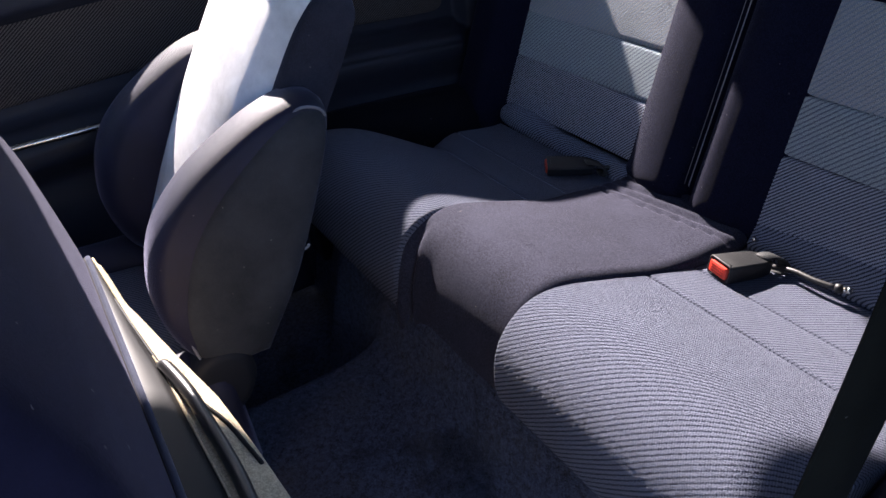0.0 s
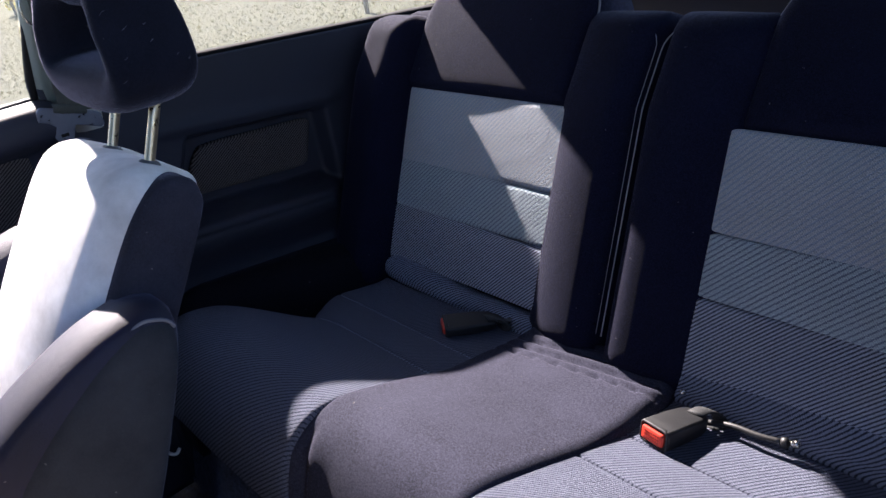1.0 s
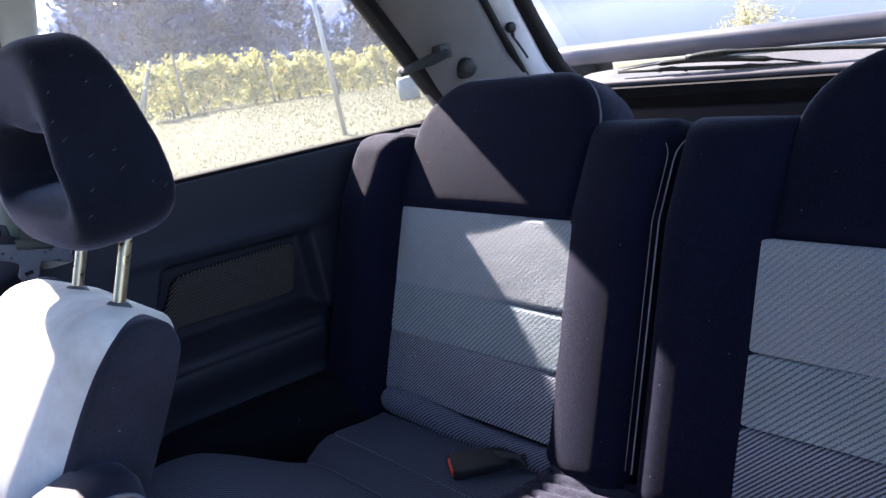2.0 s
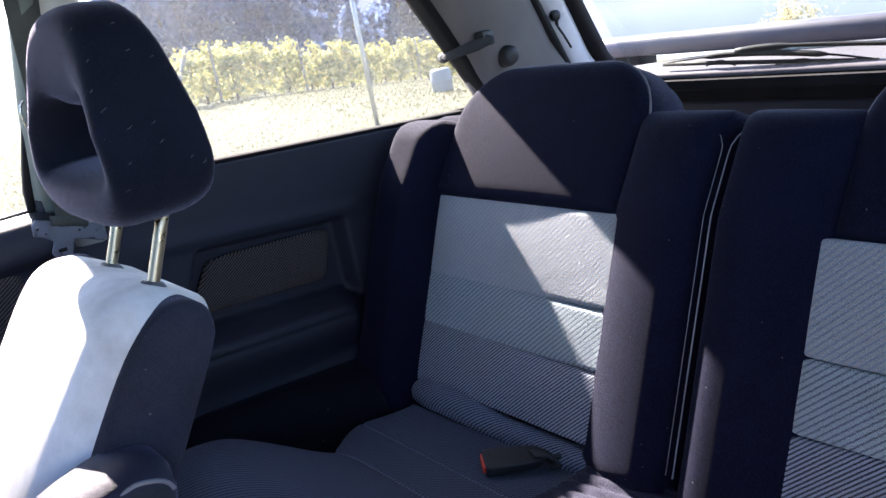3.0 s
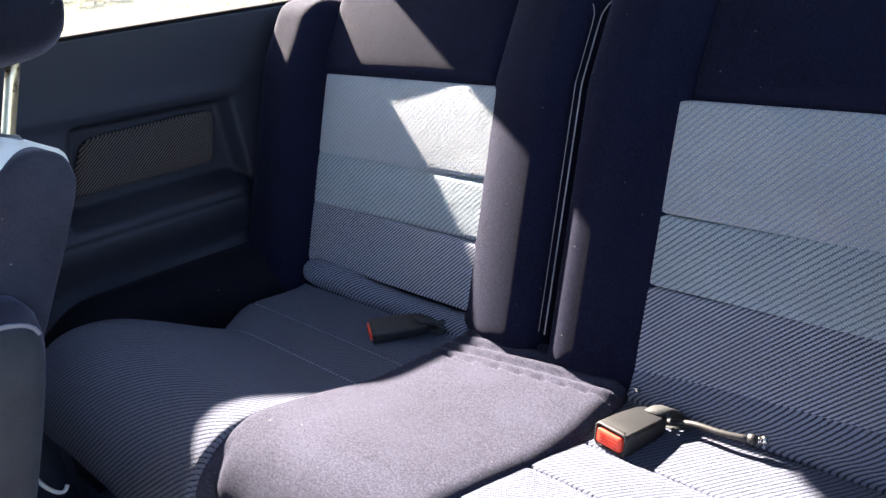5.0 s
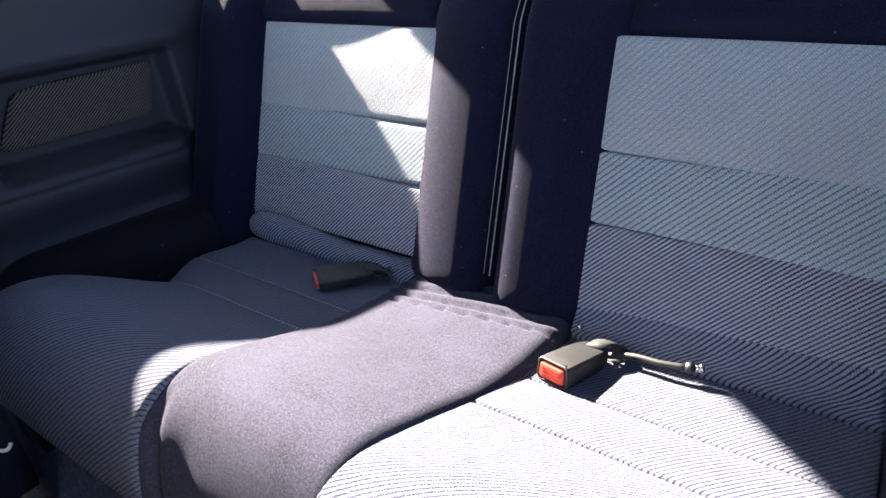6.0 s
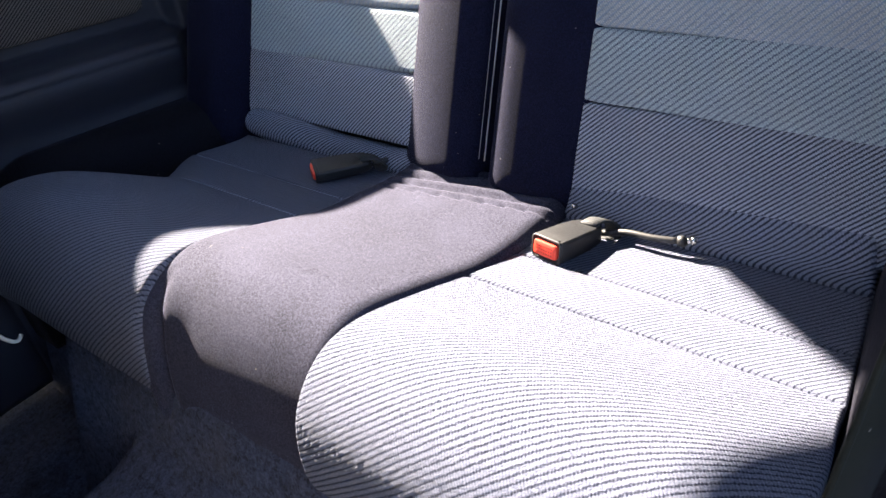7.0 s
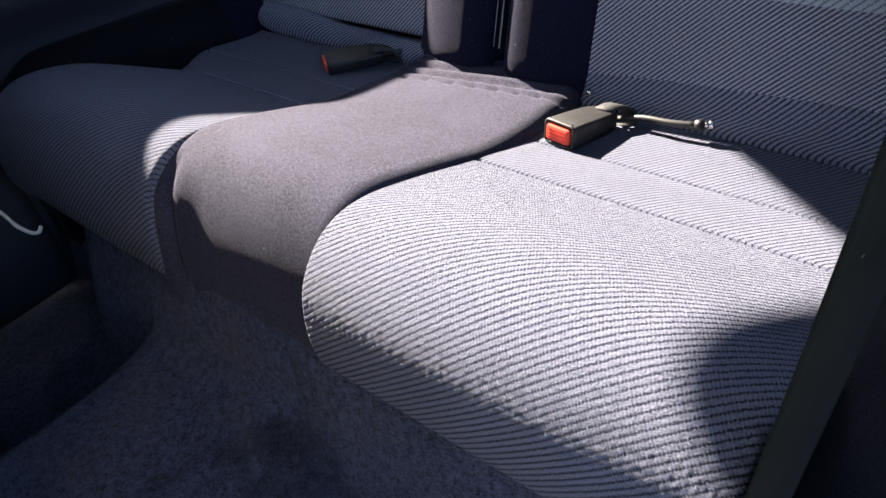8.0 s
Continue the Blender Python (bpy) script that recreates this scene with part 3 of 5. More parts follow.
def on_seat(u, s, d):
    p, n = on_profile(s)
    return (u, p.y + n.y * d, p.z + n.z * d)


S_ROLL, S_TWO, S_ONE, S_NOSE, S_END = arc_at(-0.015), arc_at(-0.118), arc_at(-0.205), arc_at(-0.37), ARC[-1]
S_FOOT = next(ARC[i] for i in range(len(ARC)) if PROFILE[i].y < -0.44 and PROFILE[i].z < 0.284)
bench = thing("rear_seat_cushion", (0, -0.25, 0.22), "blue-grey ribbed cloth rear bench cushion with dark velour middle", "seat")


def seat_edge(s, sg):
    """Half width of the cushion: it narrows beside the wheel arch."""
    a = max(0, min(1, (s - S_ONE) / 0.13))
    a = a * a * (3 - 2 * a)
    if sg < 0:
        b = max(0, min(1, (S_ONE - s) / (S_ONE - S_TWO)))
        return 0.450 + 0.120 * a + 0.050 * b * (2 - b)
    return 0.465 + 0.04 * max(0, min(1, s / S_ONE)) + 0.015 * a


def cords(u, s):
    """Raised cords of the cloth on the near front panel, at the pitch and slant of its weave."""
    x = 0.128 + (seat_edge(s, 1) - 0.128) * u
    across = x * math.sin(radians(36)) + s * math.cos(radians(36))
    return -0.00032 * max(0.0, math.cos(2 * math.pi * across / 0.0049)) ** 3 + 0.00046 * noise.noise((x * 290, s * 270, 7.0))


for sg in (-1, 1):
    def at_side(u, s, d, sg=sg):
        # u runs from 0 at the middle border to 1 at the outer edge
        w = seat_edge(s, sg)
        a, b, e = on_seat(sg * (0.128 + (w - 0.128) * u), s, d)
        if sg < 0:
            e -= 0.016 * max(0, (u - 0.72) / 0.28) ** 2 * max(0, min(1, (s - S_TWO) / 0.06))
        # the near front edge sags outwards
        lean = 0.06 * max(0, 0.365 - e) if sg > 0 and s > S_NOSE else 0.0
        return (a, b - lean, e)

    def side_panel(s0, s1, depth, edge, nv, crown=0.0, nu=44, cord=None, foot=0.0):
        b = pillow(lambda u, s, d: at_side(u, s, d), 0, 1, s0, s1, depth, edge, 0.02, nu, nv, (0, 0, foot, foot), crown, 0.0, cord)
        lay = b.loops.layers.uv.active
        for f in b.faces:
            for l in f.loops:
                u, s = l[lay].uv
                l[lay].uv = (sg * (0.128 + (seat_edge(s, sg) - 0.128) * u), s)
        return b

    if sg > 0:
        part("rear_roll", side_panel(0.0, S_ROLL, 0.017, 0.022, 18), RIB_ROLL, bench)
    else:
        # a plump roll that climbs towards the wheel arch
        loops = []
        for i in range(41):
            x = -0.128 - 0.382 * i / 40
            f = max(0, min(1, (-0.28 - x) / 0.15))
            f = f * f * (3 - 2 * f)
            r = (0.0215 + 0.004 * f) * min(1, 0.55 + 0.45 * math.sqrt(max(0, 1 - max(0, (i - 35) / 5) ** 2)))
            cz = 0.303 + 0.012 * f + 0.0015 * noise.noise((x * 30, 2.0, 0.0))
            loops.append([(x, 0.003 - r * 1.05 * math.cos(a), cz + r * math.sin(a)) for a in [2 * math.pi * j / 32 for j in range(32)]])
        part("rear_roll", loft(loops), RIB_ROLL, bench)
    puff, hem = (0.0070, 0.010) if sg < 0 else (0.0040, 0.004)
    part("rear_panel", side_panel(S_ROLL, S_TWO, puff, hem, 24, 0.003), RIB_REAR, bench)
    part("middle_panel", side_panel(S_TWO, S_ONE, puff, hem, 24, 0.003), RIB_REAR, bench)
    if sg < 0:
        part("front_panel", side_panel(S_ONE, S_END, 0.0065, 0.012, 70, 0.012), RIB_SEAT, bench)
        # stitched cords along the cross seams
        for w in (S_ONE, S_TWO):
            part("piping", tube([at_side(0.02 + 0.96 * i / 30, w, 0.0035) for i in range(31)], 0.0016, 6), RIB_ROLL, bench)
    else:
        part("front_panel", side_panel(S_ONE, S_FOOT, 0.0040, 0.012, 290, 0.012, 240, cords, 0.07), RIB_SEAT, bench)


SEAM = on_profile(S_ONE)
NOSE = curve([tuple(SEAM[0]), (0, -0.285, 0.366), (0, -0.345, 0.3865), (0, -0.378, 0.387), (0, -0.402, 0.373), (0, -0.418, 0.350), (0, -0.429, 0.322), (0, -0.437, 0.290), (0, -0.442, 0.255), (0, -0.444, 0.200)], 90)
NOSE_LONG = sum((b - a).length for a, b in zip(NOSE, NOSE[1:]))


def on_nose(s):
    """Point and outward normal of the middle's rounder front, s from the seam."""
    k, w = 0, min(1, s / 0.04)
    while k < len(NOSE) - 2 and s > (NOSE[k + 1] - NOSE[k]).length:
        s -= (NOSE[k + 1] - NOSE[k]).length
        k += 1
    t = (NOSE[min(len(NOSE) - 1, k + 3)] - NOSE[max(0, k - 2)]).normalized()
    return NOSE[k] + (NOSE[k + 1] - NOSE[k]).normalized() * s, SEAM[1].lerp(Vector((0, t.z, -t.y)), w)


def seat_mid(u, s, d):
    k = 1.0 - 0.10 * max(0, 1 - s / S_TWO)
    if s < S_ONE:
        # the middle runs nearly level to the foot of the backrest
        p, n = on_profile(S_ONE)
        f = S_ONE - s
        n = n.lerp(Vector((0, 0.10, 0.995)), min(1, f / 0.08))
        return (u * k, p.y + f * 0.994 + n.y * d, p.z - 0.011 * (1 - math.exp(-f / 0.036)) - 0.10 * f + n.z * d)
    p, n = on_nose(s - S_ONE)
    # the far corner stands as far forward as the cloth beside it
    f = max(0, min(1, (-0.055 - u) / 0.075)) * max(0, min(1, (s - S_NOSE) / 0.05))
    return (u * k - 0.010 * f, p.y + n.y * d - 0.017 * f * f * (3 - 2 * f), p.z + n.z * d)


def pleats(u, s):
    """Three slack folds where the middle meets the backrest."""
    w = s - (S_ONE - 0.226) + 0.16 * (u - 0.134)
    d = 0.0
    if 0 < w < 0.066:
        d = 0.011 * (abs(math.sin(w / 0.066 * math.pi * 3)) ** 0.5 - 1.0) * min(1, (0.24 + u) / 0.2)
    # a crease where the cover is drawn in at its far front corner
    f = max(0, min(1, (s - S_NOSE - 0.012) / 0.05))
    d -= 0.010 * f * math.exp(-((u + 0.114 - 0.012 * f) / 0.007) ** 2)
    return d + 0.14 * max(0, 0.062 - (s - (S_ONE - 0.226)))


part("middle_panel", pillow(seat_mid, -0.139, 0.134, S_ONE - 0.226, S_ONE + NOSE_LONG - 0.001, 0.015, 0.019, 0.02, 72, 120, crown=0.006, sink=0.004, relief=pleats), MIDDLE, bench, "dark purple-blue velour middle section")
inner = [(p.y, p.z) for p in PROFILE[::4]]
foam = [[(x, y + 0.012 * k, z - 0.022 * k) for y, z in inner] + [(x, -0.40, 0.21), (x, 0.03, 0.21)] for x, k in ((-0.45, 1), (0.45, 1))]
part("foam_base", loft(foam), TRIM_DARK, bench)

def arch(s, x_in, z_top):
    """Padded trim over the wheel arch beside the bench."""
    loops = []
    for i in range(25):
        f = i / 24
        y = -0.43 + 0.47 * f
        k = min(1, math.sin(min(1, f * 4) * math.pi / 2) * 1.0)
        top = 0.12 + (z_top - 0.12 - 0.05 * f) * (0.75 + 0.25 * k)
        xi = x_in - 0.07 * f * (1 if s > 0 else 0.9)
        loops.append([(s * 0.665, y, 0.10), (s * 0.665, y, top), (s * (xi + 0.07), y, top + 0.004), (s * (xi + 0.03), y, top - 0.012), (s * (xi + 0.008), y, top - 0.04), (s * xi, y, top - 0.10), (s * (xi + 0.01), y, 0.10)])
    return tagged(part("trim_wheel_arch_" + ("near" if s > 0 else "far"), loft(loops), ARCH), "dark padded wheel arch trim", "trim", kind="structure")


arch(-1, 0.575, 0.395)
arch(1, 0.535, 0.425)

# ---- rear backrests ----
UP = Vector((0, 0.3895, 0.921))
OUT = Vector((0, -0.921, 0.3895))
FOOT = Vector((0, 0.0, 0.322))


def lean_back(v):
    return 0.24 * max(0, v - 0.34) + 0.5 * max(0, v - 0.45) ** 2 * 2


def on_back(u, v, d):
    p = FOOT + UP * v + OUT * (d - lean_back(v))
    return (u, p.y, p.z)


def wedge(u, v):
    """The inner bolster swells to a rounded crest nearer the split."""
    q = (abs(u) - 0.048) / (0.104 if abs(u) > 0.048 else 0.050)
    return 0.040 * max(0, 1 - q * q) ** 0.78


def backrest(s):
    side = "far" if s < 0 else "near"
    ob = thing("bench_back", (s * 0.33, 0.08, 0.32), "ribbed cloth rear backrest half with dark velour bolsters", "seat", "rear backrests")

    def put(u0, u1):
        return (u0, u1) if s > 0 else (-u1, -u0)

    a, b = put(0.120, 0.535)
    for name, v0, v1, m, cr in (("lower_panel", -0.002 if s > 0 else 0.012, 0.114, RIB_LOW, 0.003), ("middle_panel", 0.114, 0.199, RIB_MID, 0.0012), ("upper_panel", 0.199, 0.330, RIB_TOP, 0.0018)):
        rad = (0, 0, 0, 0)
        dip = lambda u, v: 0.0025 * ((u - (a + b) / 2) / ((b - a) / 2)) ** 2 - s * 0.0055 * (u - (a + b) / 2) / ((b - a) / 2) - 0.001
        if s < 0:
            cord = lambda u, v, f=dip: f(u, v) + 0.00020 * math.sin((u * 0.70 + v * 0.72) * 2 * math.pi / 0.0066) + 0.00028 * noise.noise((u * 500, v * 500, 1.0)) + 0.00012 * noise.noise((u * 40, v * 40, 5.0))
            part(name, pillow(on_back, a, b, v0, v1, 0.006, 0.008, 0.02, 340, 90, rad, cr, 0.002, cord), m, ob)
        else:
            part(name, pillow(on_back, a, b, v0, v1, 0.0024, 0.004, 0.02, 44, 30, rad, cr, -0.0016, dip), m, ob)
    a, b = put(0.138, 0.528)
    head = part("head_panel", pillow(on_back, a, b, 0.328, 0.556, 0.0195, 0.03, 0.06, 44, 36, (0, 0, 0.11, 0.11), 0.008, 0.010), NAVY, ob, "dark velour raised head panel")
    # inner bolster up to the split
    a, b = put(0.006, 0.150)
    part("inner_bolster", pillow(on_back, a, b, -0.030, 0.478, 0.014, 0.012, 0.09, 44, 54, (0.02, 0.02, 0.02, 0.02), 0.0, 0.020, wedge, 0.04), NAVY, ob)
    a, b = put(0.508, 0.652)
    part("outer_bolster", pillow(on_back, a, b, -0.06, 0.464, 0.074, 0.048, 0.06, 36, 50, (0.02, 0.02, 0.05, 0.05), 0.0, 0.020), NAVY, ob)
    # shoulders behind the head panel
    a, b = put(0.02, 0.64)
    part("back_shell", pillow(lambda u, v, d: on_back(u, v, d - 0.05), a, b, 0.0, 0.480, 0.030, 0.03, 0.10, 40, 30, (0.02, 0.02, 0.05, 0.05), 0.0, 0.0), NAVY, ob)
    a, b = put(0.15, 0.55)
    part("head_shell", pillow(lambda u, v, d: on_back(u, v, d - 0.045), a - 0.015, b + 0.015, 0.30, 0.548, 0.03, 0.035, 0.06, 40, 26, (0, 0, 0.12, 0.12), 0.0, 0.0), NAVY, ob)
    # piping along the split and over the head panel
    line = [on_back(s * (0.006 + (0.03 * max(0, (v - 0.42) / 0.04) ** 2)), v, 0.019 if s > 0 else 0.015) for v in [0.02 + 0.44 * i / 40 for i in range(41)]]
    part("piping", tube(line, 0.0010 if s > 0 else 0.0006, 8), PIPING, ob, "pale piping")
    arch = []
    for i in range(41):
        f = i / 40
        a0, b0, r, top = 0.138, 0.528, 0.11, 0.556
        if f < 0.3:
            p = (a0, 0.36 + (top - r - 0.36) * f / 0.3)
        elif f < 0.5:
            q = (f - 0.3) / 0.2 * math.pi / 2
            p = (a0 + r * (1 - math.cos(q)), top - r + r * math.sin(q))
        elif f < 0.8:
            p = (a0 + r + (b0 - a0 - 2 * r) * (f - 0.5) / 0.3, top)
        else:
            q = (f - 0.8) / 0.2 * math.pi / 2
            p = (b0 - r + r * math.sin(q), top - r + r * math.cos(q))
        arch.append(on_back(s * p[0], p[1], -0.008))
    part("piping", tube(arch, 0.002, 8), PIPING, ob, "pale piping")
    return ob


backrest(-1)
backrest(1)


# ---- seat belt buckles on the bench ----
def rounded(w, h, r, n=5):
    """Outline of a rectangle 2w wide from 0 to h high, with round corners."""
    pts = []
    for cx, cz, a0 in ((w - r, h - r, 0), (-w + r, h - r, 90), (-w + r, r, 180), (w - r, r, 270)):
        for k in range(n):
            a = radians(a0 + 90 * k / (n - 1))
            pts.append((cx + r * math.cos(a), cz + r * math.sin(a)))
    return pts


def buckle(at, yaw, pitch, roll, thick, label, link):
    """A housing with bezel and button, its webbing sleeve, and the cable that anchors it."""
    ob = thing("seat_belt_buckle", (0, 0, 0), label, "buckle", "rear buckles")
    loops = []
    for y, w, h, lift in ((-0.0385, 0.0205, 0.98, 0.0), (-0.036, 0.0215, 1.0, 0.0), (-0.020, 0.0215, 1.0, 0.0), (0.005, 0.0208, 0.99, 0.0), (0.024, 0.0195, 0.94, 0.02), (0.036, 0.0172, 0.84, 0.06), (0.041, 0.0140, 0.70, 0.12)):
        loops.append([(x, y, thick * lift + z) for x, z in rounded(w, thick * h, 0.0046)])
    body = part("housing", crease(loft(loops)), BUCKLE, ob)
    rim = [(x, -0.0395, z) for x, z in rounded(0.0195, thick * 0.96, 0.0044)]
    part("bezel", tube([(x, y, z + thick * 0.02) for x, y, z in rim], 0.0016, 8, 1.0, True), BUCKLE, body)
    part("top_lip", box(-0.0150, 0.0150, -0.0385, -0.0345, thick * 0.985, thick * 1.03, 0.0008), BUCKLE, body)
    loops = []
    for y, k in ((-0.036, 1.0), (-0.0415, 1.0), (-0.0430, 0.95), (-0.0437, 0.82)):
        loops.append([(x * k, y, thick * 0.5 + (z - thick * 0.33) * k) for x, z in rounded(0.0165, thick * 0.66, 0.0035)])
    bt = part("release_button", crease(loft(loops)), RED, ob, "red release button")
    for j in range(3):
        for k in range(7):
            x, z = -0.0102 + 0.0034 * k, thick * (0.34 + 0.155 * j)
            part("mark", box(x - 0.0010, x + 0.0010, -0.0442, -0.0432, z - 0.0011, z + 0.0011), RED_DARK, bt, smooth=False)
    part("strap_sleeve", strip(curve([(0.004, 0.026, thick * 0.96), (0.007, 0.038, thick * 1.10), (0.013, 0.050, thick * 1.02), (0.019, 0.058, thick * 0.66), (0.019, 0.055, thick * 0.28), (0.012, 0.046, 0.004)], 14), 0.0100, (1, 0.25, 0), 0.0032), SLEEVE, ob, "folded dark webbing")
    line = curve(link, 16)
    part("cable", tube(line[:13], 0.0040, 10), CABLE, ob, "grey sleeved cable")
    part("ferrule", tube(line[12:15], [0.0058, 0.0066, 0.0056], 10), BUCKLE, ob)
    tip = line[14]
    part("anchor_bolt", join(tube([tip, line[16]], 0.0036, 6), tube([line[16] - Vector((0.001, 0, 0)), line[16] + Vector((0.004, 0.001, 0.001))], 0.0050, 6)), CHROME, ob, "bright anchor bolt")
    ob.matrix_basis = Matrix.Translation(at) @ Euler((radians(pitch), radians(roll), radians(yaw))).to_matrix().to_4x4()
    return ob


RED_DARK = plastic("red_print", (0.30, 0.02, 0.01), 0.5, 0.1)
buckle((0.175, -0.085, 0.3065), -8, -14, 0, 0.026, "black belt buckle with red button lying on sunlit cushion", [(0.012, 0.045, 0.012), (0.040, 0.052, 0.020), (0.072, 0.056, 0.023), (0.098, 0.064, 0.026), (0.112, 0.070, 0.029)])
buckle((-0.216, -0.066, 0.314), -34, -6, 6, 0.018, "black belt buckle with red button lying in shade", [(0.004, 0.045, 0.008), (0.006, 0.070, 0.008), (0.004, 0.085, 0.006), (0.0, 0.098, 0.004)])
rivet = thing("seat_rivet", (0.146, -0.020, 0.322), "small bright rivet on the cushion's rear roll", "rivet")
part("head", tube([(0.146, -0.020, 0.320), (0.146, -0.024, 0.323), (0.146, -0.026, 0.3245)], [0.0036, 0.0034, 0.0014], 12), CHROME, rivet)

# ---- front passenger seat ----

def front_seat(cx, foot, rec_deg, label):
    rec = Vector((0, math.sin(radians(rec_deg)), math.cos(radians(rec_deg))))
    fac = Vector((0, -rec.z, rec.y))
    base = Vector((cx, *foot))
    ob = thing("front_seat", (cx, -0.98, 0.10), label, "seat", "front seats")

    def on(u, v, d):
        p = base + rec * v + fac * d
        return (cx + u, p.y, p.z)

    part("centre_panel", pillow(on, -0.154, 0.154, 0.02, 0.470, 0.046, 0.046, 0.036, 48, 56, (0.02, 0.02, 0.085, 0.05), 0.022, 0.0, edge_v=0.045), SEAT_LIGHT, ob, "pale blue-grey cloth centre panel")
    plate = curve([(0, *p) for p in ((0.02, -0.038), (0.22, -0.039), (0.42, -0.038), (0.458, -0.030), (0.467, -0.010), (0.452, 0.014), (0.408, 0.028), (0.30, 0.032), (0.15, 0.032), (0.02, 0.028), (0.02, -0.038))], 60)[:-1]
    pc = Vector((0, 0.24, 0.0))
    for sg in (-1, 1):
        part("upper_side", loft([[on(sg * u, *((pc + (p - pc) * k).yz)) for p in plate] for u, k in ((0.12, 1), (0.153, 1), (0.158, 0.985), (0.1615, 0.94), (0.163, 0.8))]), SEAT_FLANK, ob, "slate velour side")
    # side wings: an outline in the seat's side plane, swept across the width
    wing = [(0.018, -0.042), (0.13, -0.046), (0.25, -0.034), (0.335, -0.016), (0.345, 0.015), (0.318, 0.050), (0.27, 0.085), (0.21, 0.117), (0.15, 0.133), (0.09, 0.125), (0.03, 0.095), (-0.015, 0.03)]
    ring = curve([(0, *w) for w in wing + wing[:1]], 72)[:-1]
    mid = Vector((0, 0.17, 0.02))
    for sg in (-1, 1):
        loops = []
        for u, k in ((0.120, 0.80), (0.135, 0.93), (0.155, 1.0), (0.190, 1.0), (0.208, 0.965), (0.216, 0.90)):
            loops.append([on(sg * u, *((mid + (p - mid) * k).yz)) for p in ring])
        wing_ob = part("side_wing", loft(loops), FRONT_VELOUR_LIT, ob, "dark velour side wing")
        inner = [mid + Vector((0, (p.y - mid.y) * 0.965 - 0.006, (p.z - mid.z) * (0.66 if p.z > mid.z else 0.97))) for p in ring]
        loops = [[on(sg * u, *((mid + (p - mid) * k).yz)) for p in inner] for u, k in ((0.200, 1.0), (0.211, 1.0), (0.217, 0.965), (0.222, 0.90), (0.226, 0.80), (0.229, 0.65), (0.231, 0.4))]
        part("side_panel", loft(loops), SEAT_SIDE, wing_ob, "grey cloth side panel")
        pip = [on(sg * 0.212, p.y, p.z) for p in inner if p.z > -0.012]
        part("piping", tube(pip, 0.0020, 8), PIPING, wing_ob, "pale piping")
        part("recliner_cover", loft([[on(sg * u, -0.035 + 0.055 * math.cos(a) * k, 0.01 + 0.045 * math.sin(a) * k) for a in [2 * math.pi * i / 24 for i in range(24)]] for u, k in ((0.19, 1), (0.215, 1), (0.224, 0.9), (0.226, 0.7))]), TRIM_DARK, ob)
    # seat cushion
    cb = Vector((cx, foot[0] - 0.03, foot[1] - 0.02))

    def on_c(u, v, d):
        return (cx + u, cb.y - v, cb.z - 0.03 + 0.10 * v + d)

    part("seat_cushion", pillow(on_c, -0.15, 0.15, 0.0, 0.48, 0.045, 0.04, 0.10, 24, 30, (0.02,) * 4, 0.01), RIB_SEAT, ob, "pale ribbed cloth seat cushion")
    for sg in (-1, 1):
        a, b = sorted((sg * 0.14, sg * 0.235))
        part("cushion_wing", pillow(on_c, a, b, -0.02, 0.47, 0.065, 0.045, 0.11, 16, 26, (0.02,) * 4), FRONT_VELOUR_LIT, ob)
    part("seat_base", box(cx - 0.20, cx + 0.20, cb.y - 0.44, cb.y + 0.02, 0.09, cb.z - 0.10, 0.02), TRIM_DARK, ob)
    for sg in (-1, 1):
        part("seat_rail", box(cx + sg * 0.17 - 0.018, cx + sg * 0.17 + 0.018, cb.y - 0.50, cb.y + 0.10, 0.07, 0.105, 0.005), DARKSTEEL, ob)
    return ob, on


WIRE = plastic("white_coated_wire", (0.72, 0.72, 0.70), 0.3, 0.05)
pseat, on_seat_back = front_seat(-0.272, (-0.725, 0.355), 33, "pale grey and navy front passenger seat, sunlit")

# head restraint on two steel stalks
HC = -0.228
hr = part("headrest", bmesh.new(), HEADREST, pseat, "navy velour open-frame headrest")
loops = []
n = 64
for i in range(n):
    a = 2 * math.pi * i / n
    ca, sa = math.cos(a), math.sin(a)
    px = math.copysign(abs(ca) ** 0.60, ca)
    pz = math.copysign(abs(sa) ** 0.60, sa)
    w = 0.097 - 0.027 * pz
    c = Vector((HC + px * w, -0.456 + 0.006 * (pz + 1) * 0.5, 0.889 + pz * 0.060))
    outward = Vector((px * abs(px), 0, pz * abs(pz))).normalized()
    half = 0.012 + 0.030 * max(0, pz) ** 2 + 0.013 * max(0, -pz) ** 2
    deep = 0.043 - 0.010 * max(0, pz)
    ring = []
    for k in range(24):
        b = 2 * math.pi * k / 24
        cb, sb = math.cos(b), math.sin(b)
        q = outward * half * math.copysign(abs(cb) ** 0.62, cb) + Vector((0, deep * math.copysign(abs(sb) ** 0.58, sb), 0))
        # slack creases round the corners of the opening
        fold = 0.0012 * math.sin(34 * a) * max(0, -cb) * abs(math.sin(2 * a)) ** 3
        ring.append(c + q + outward * fold)
    loops.append(ring)
rows_h = loops
bm = loft(loops, False, True)
bm.transform(Matrix.Translation(-pseat.location))
bmesh.ops.recalc_face_normals(bm, faces=bm.faces)
bm.to_mesh(hr.data)
bm.free()
hr.data.polygons.foreach_set("use_smooth", [True] * len(hr.data.polygons))
fluff = random.Random(11)
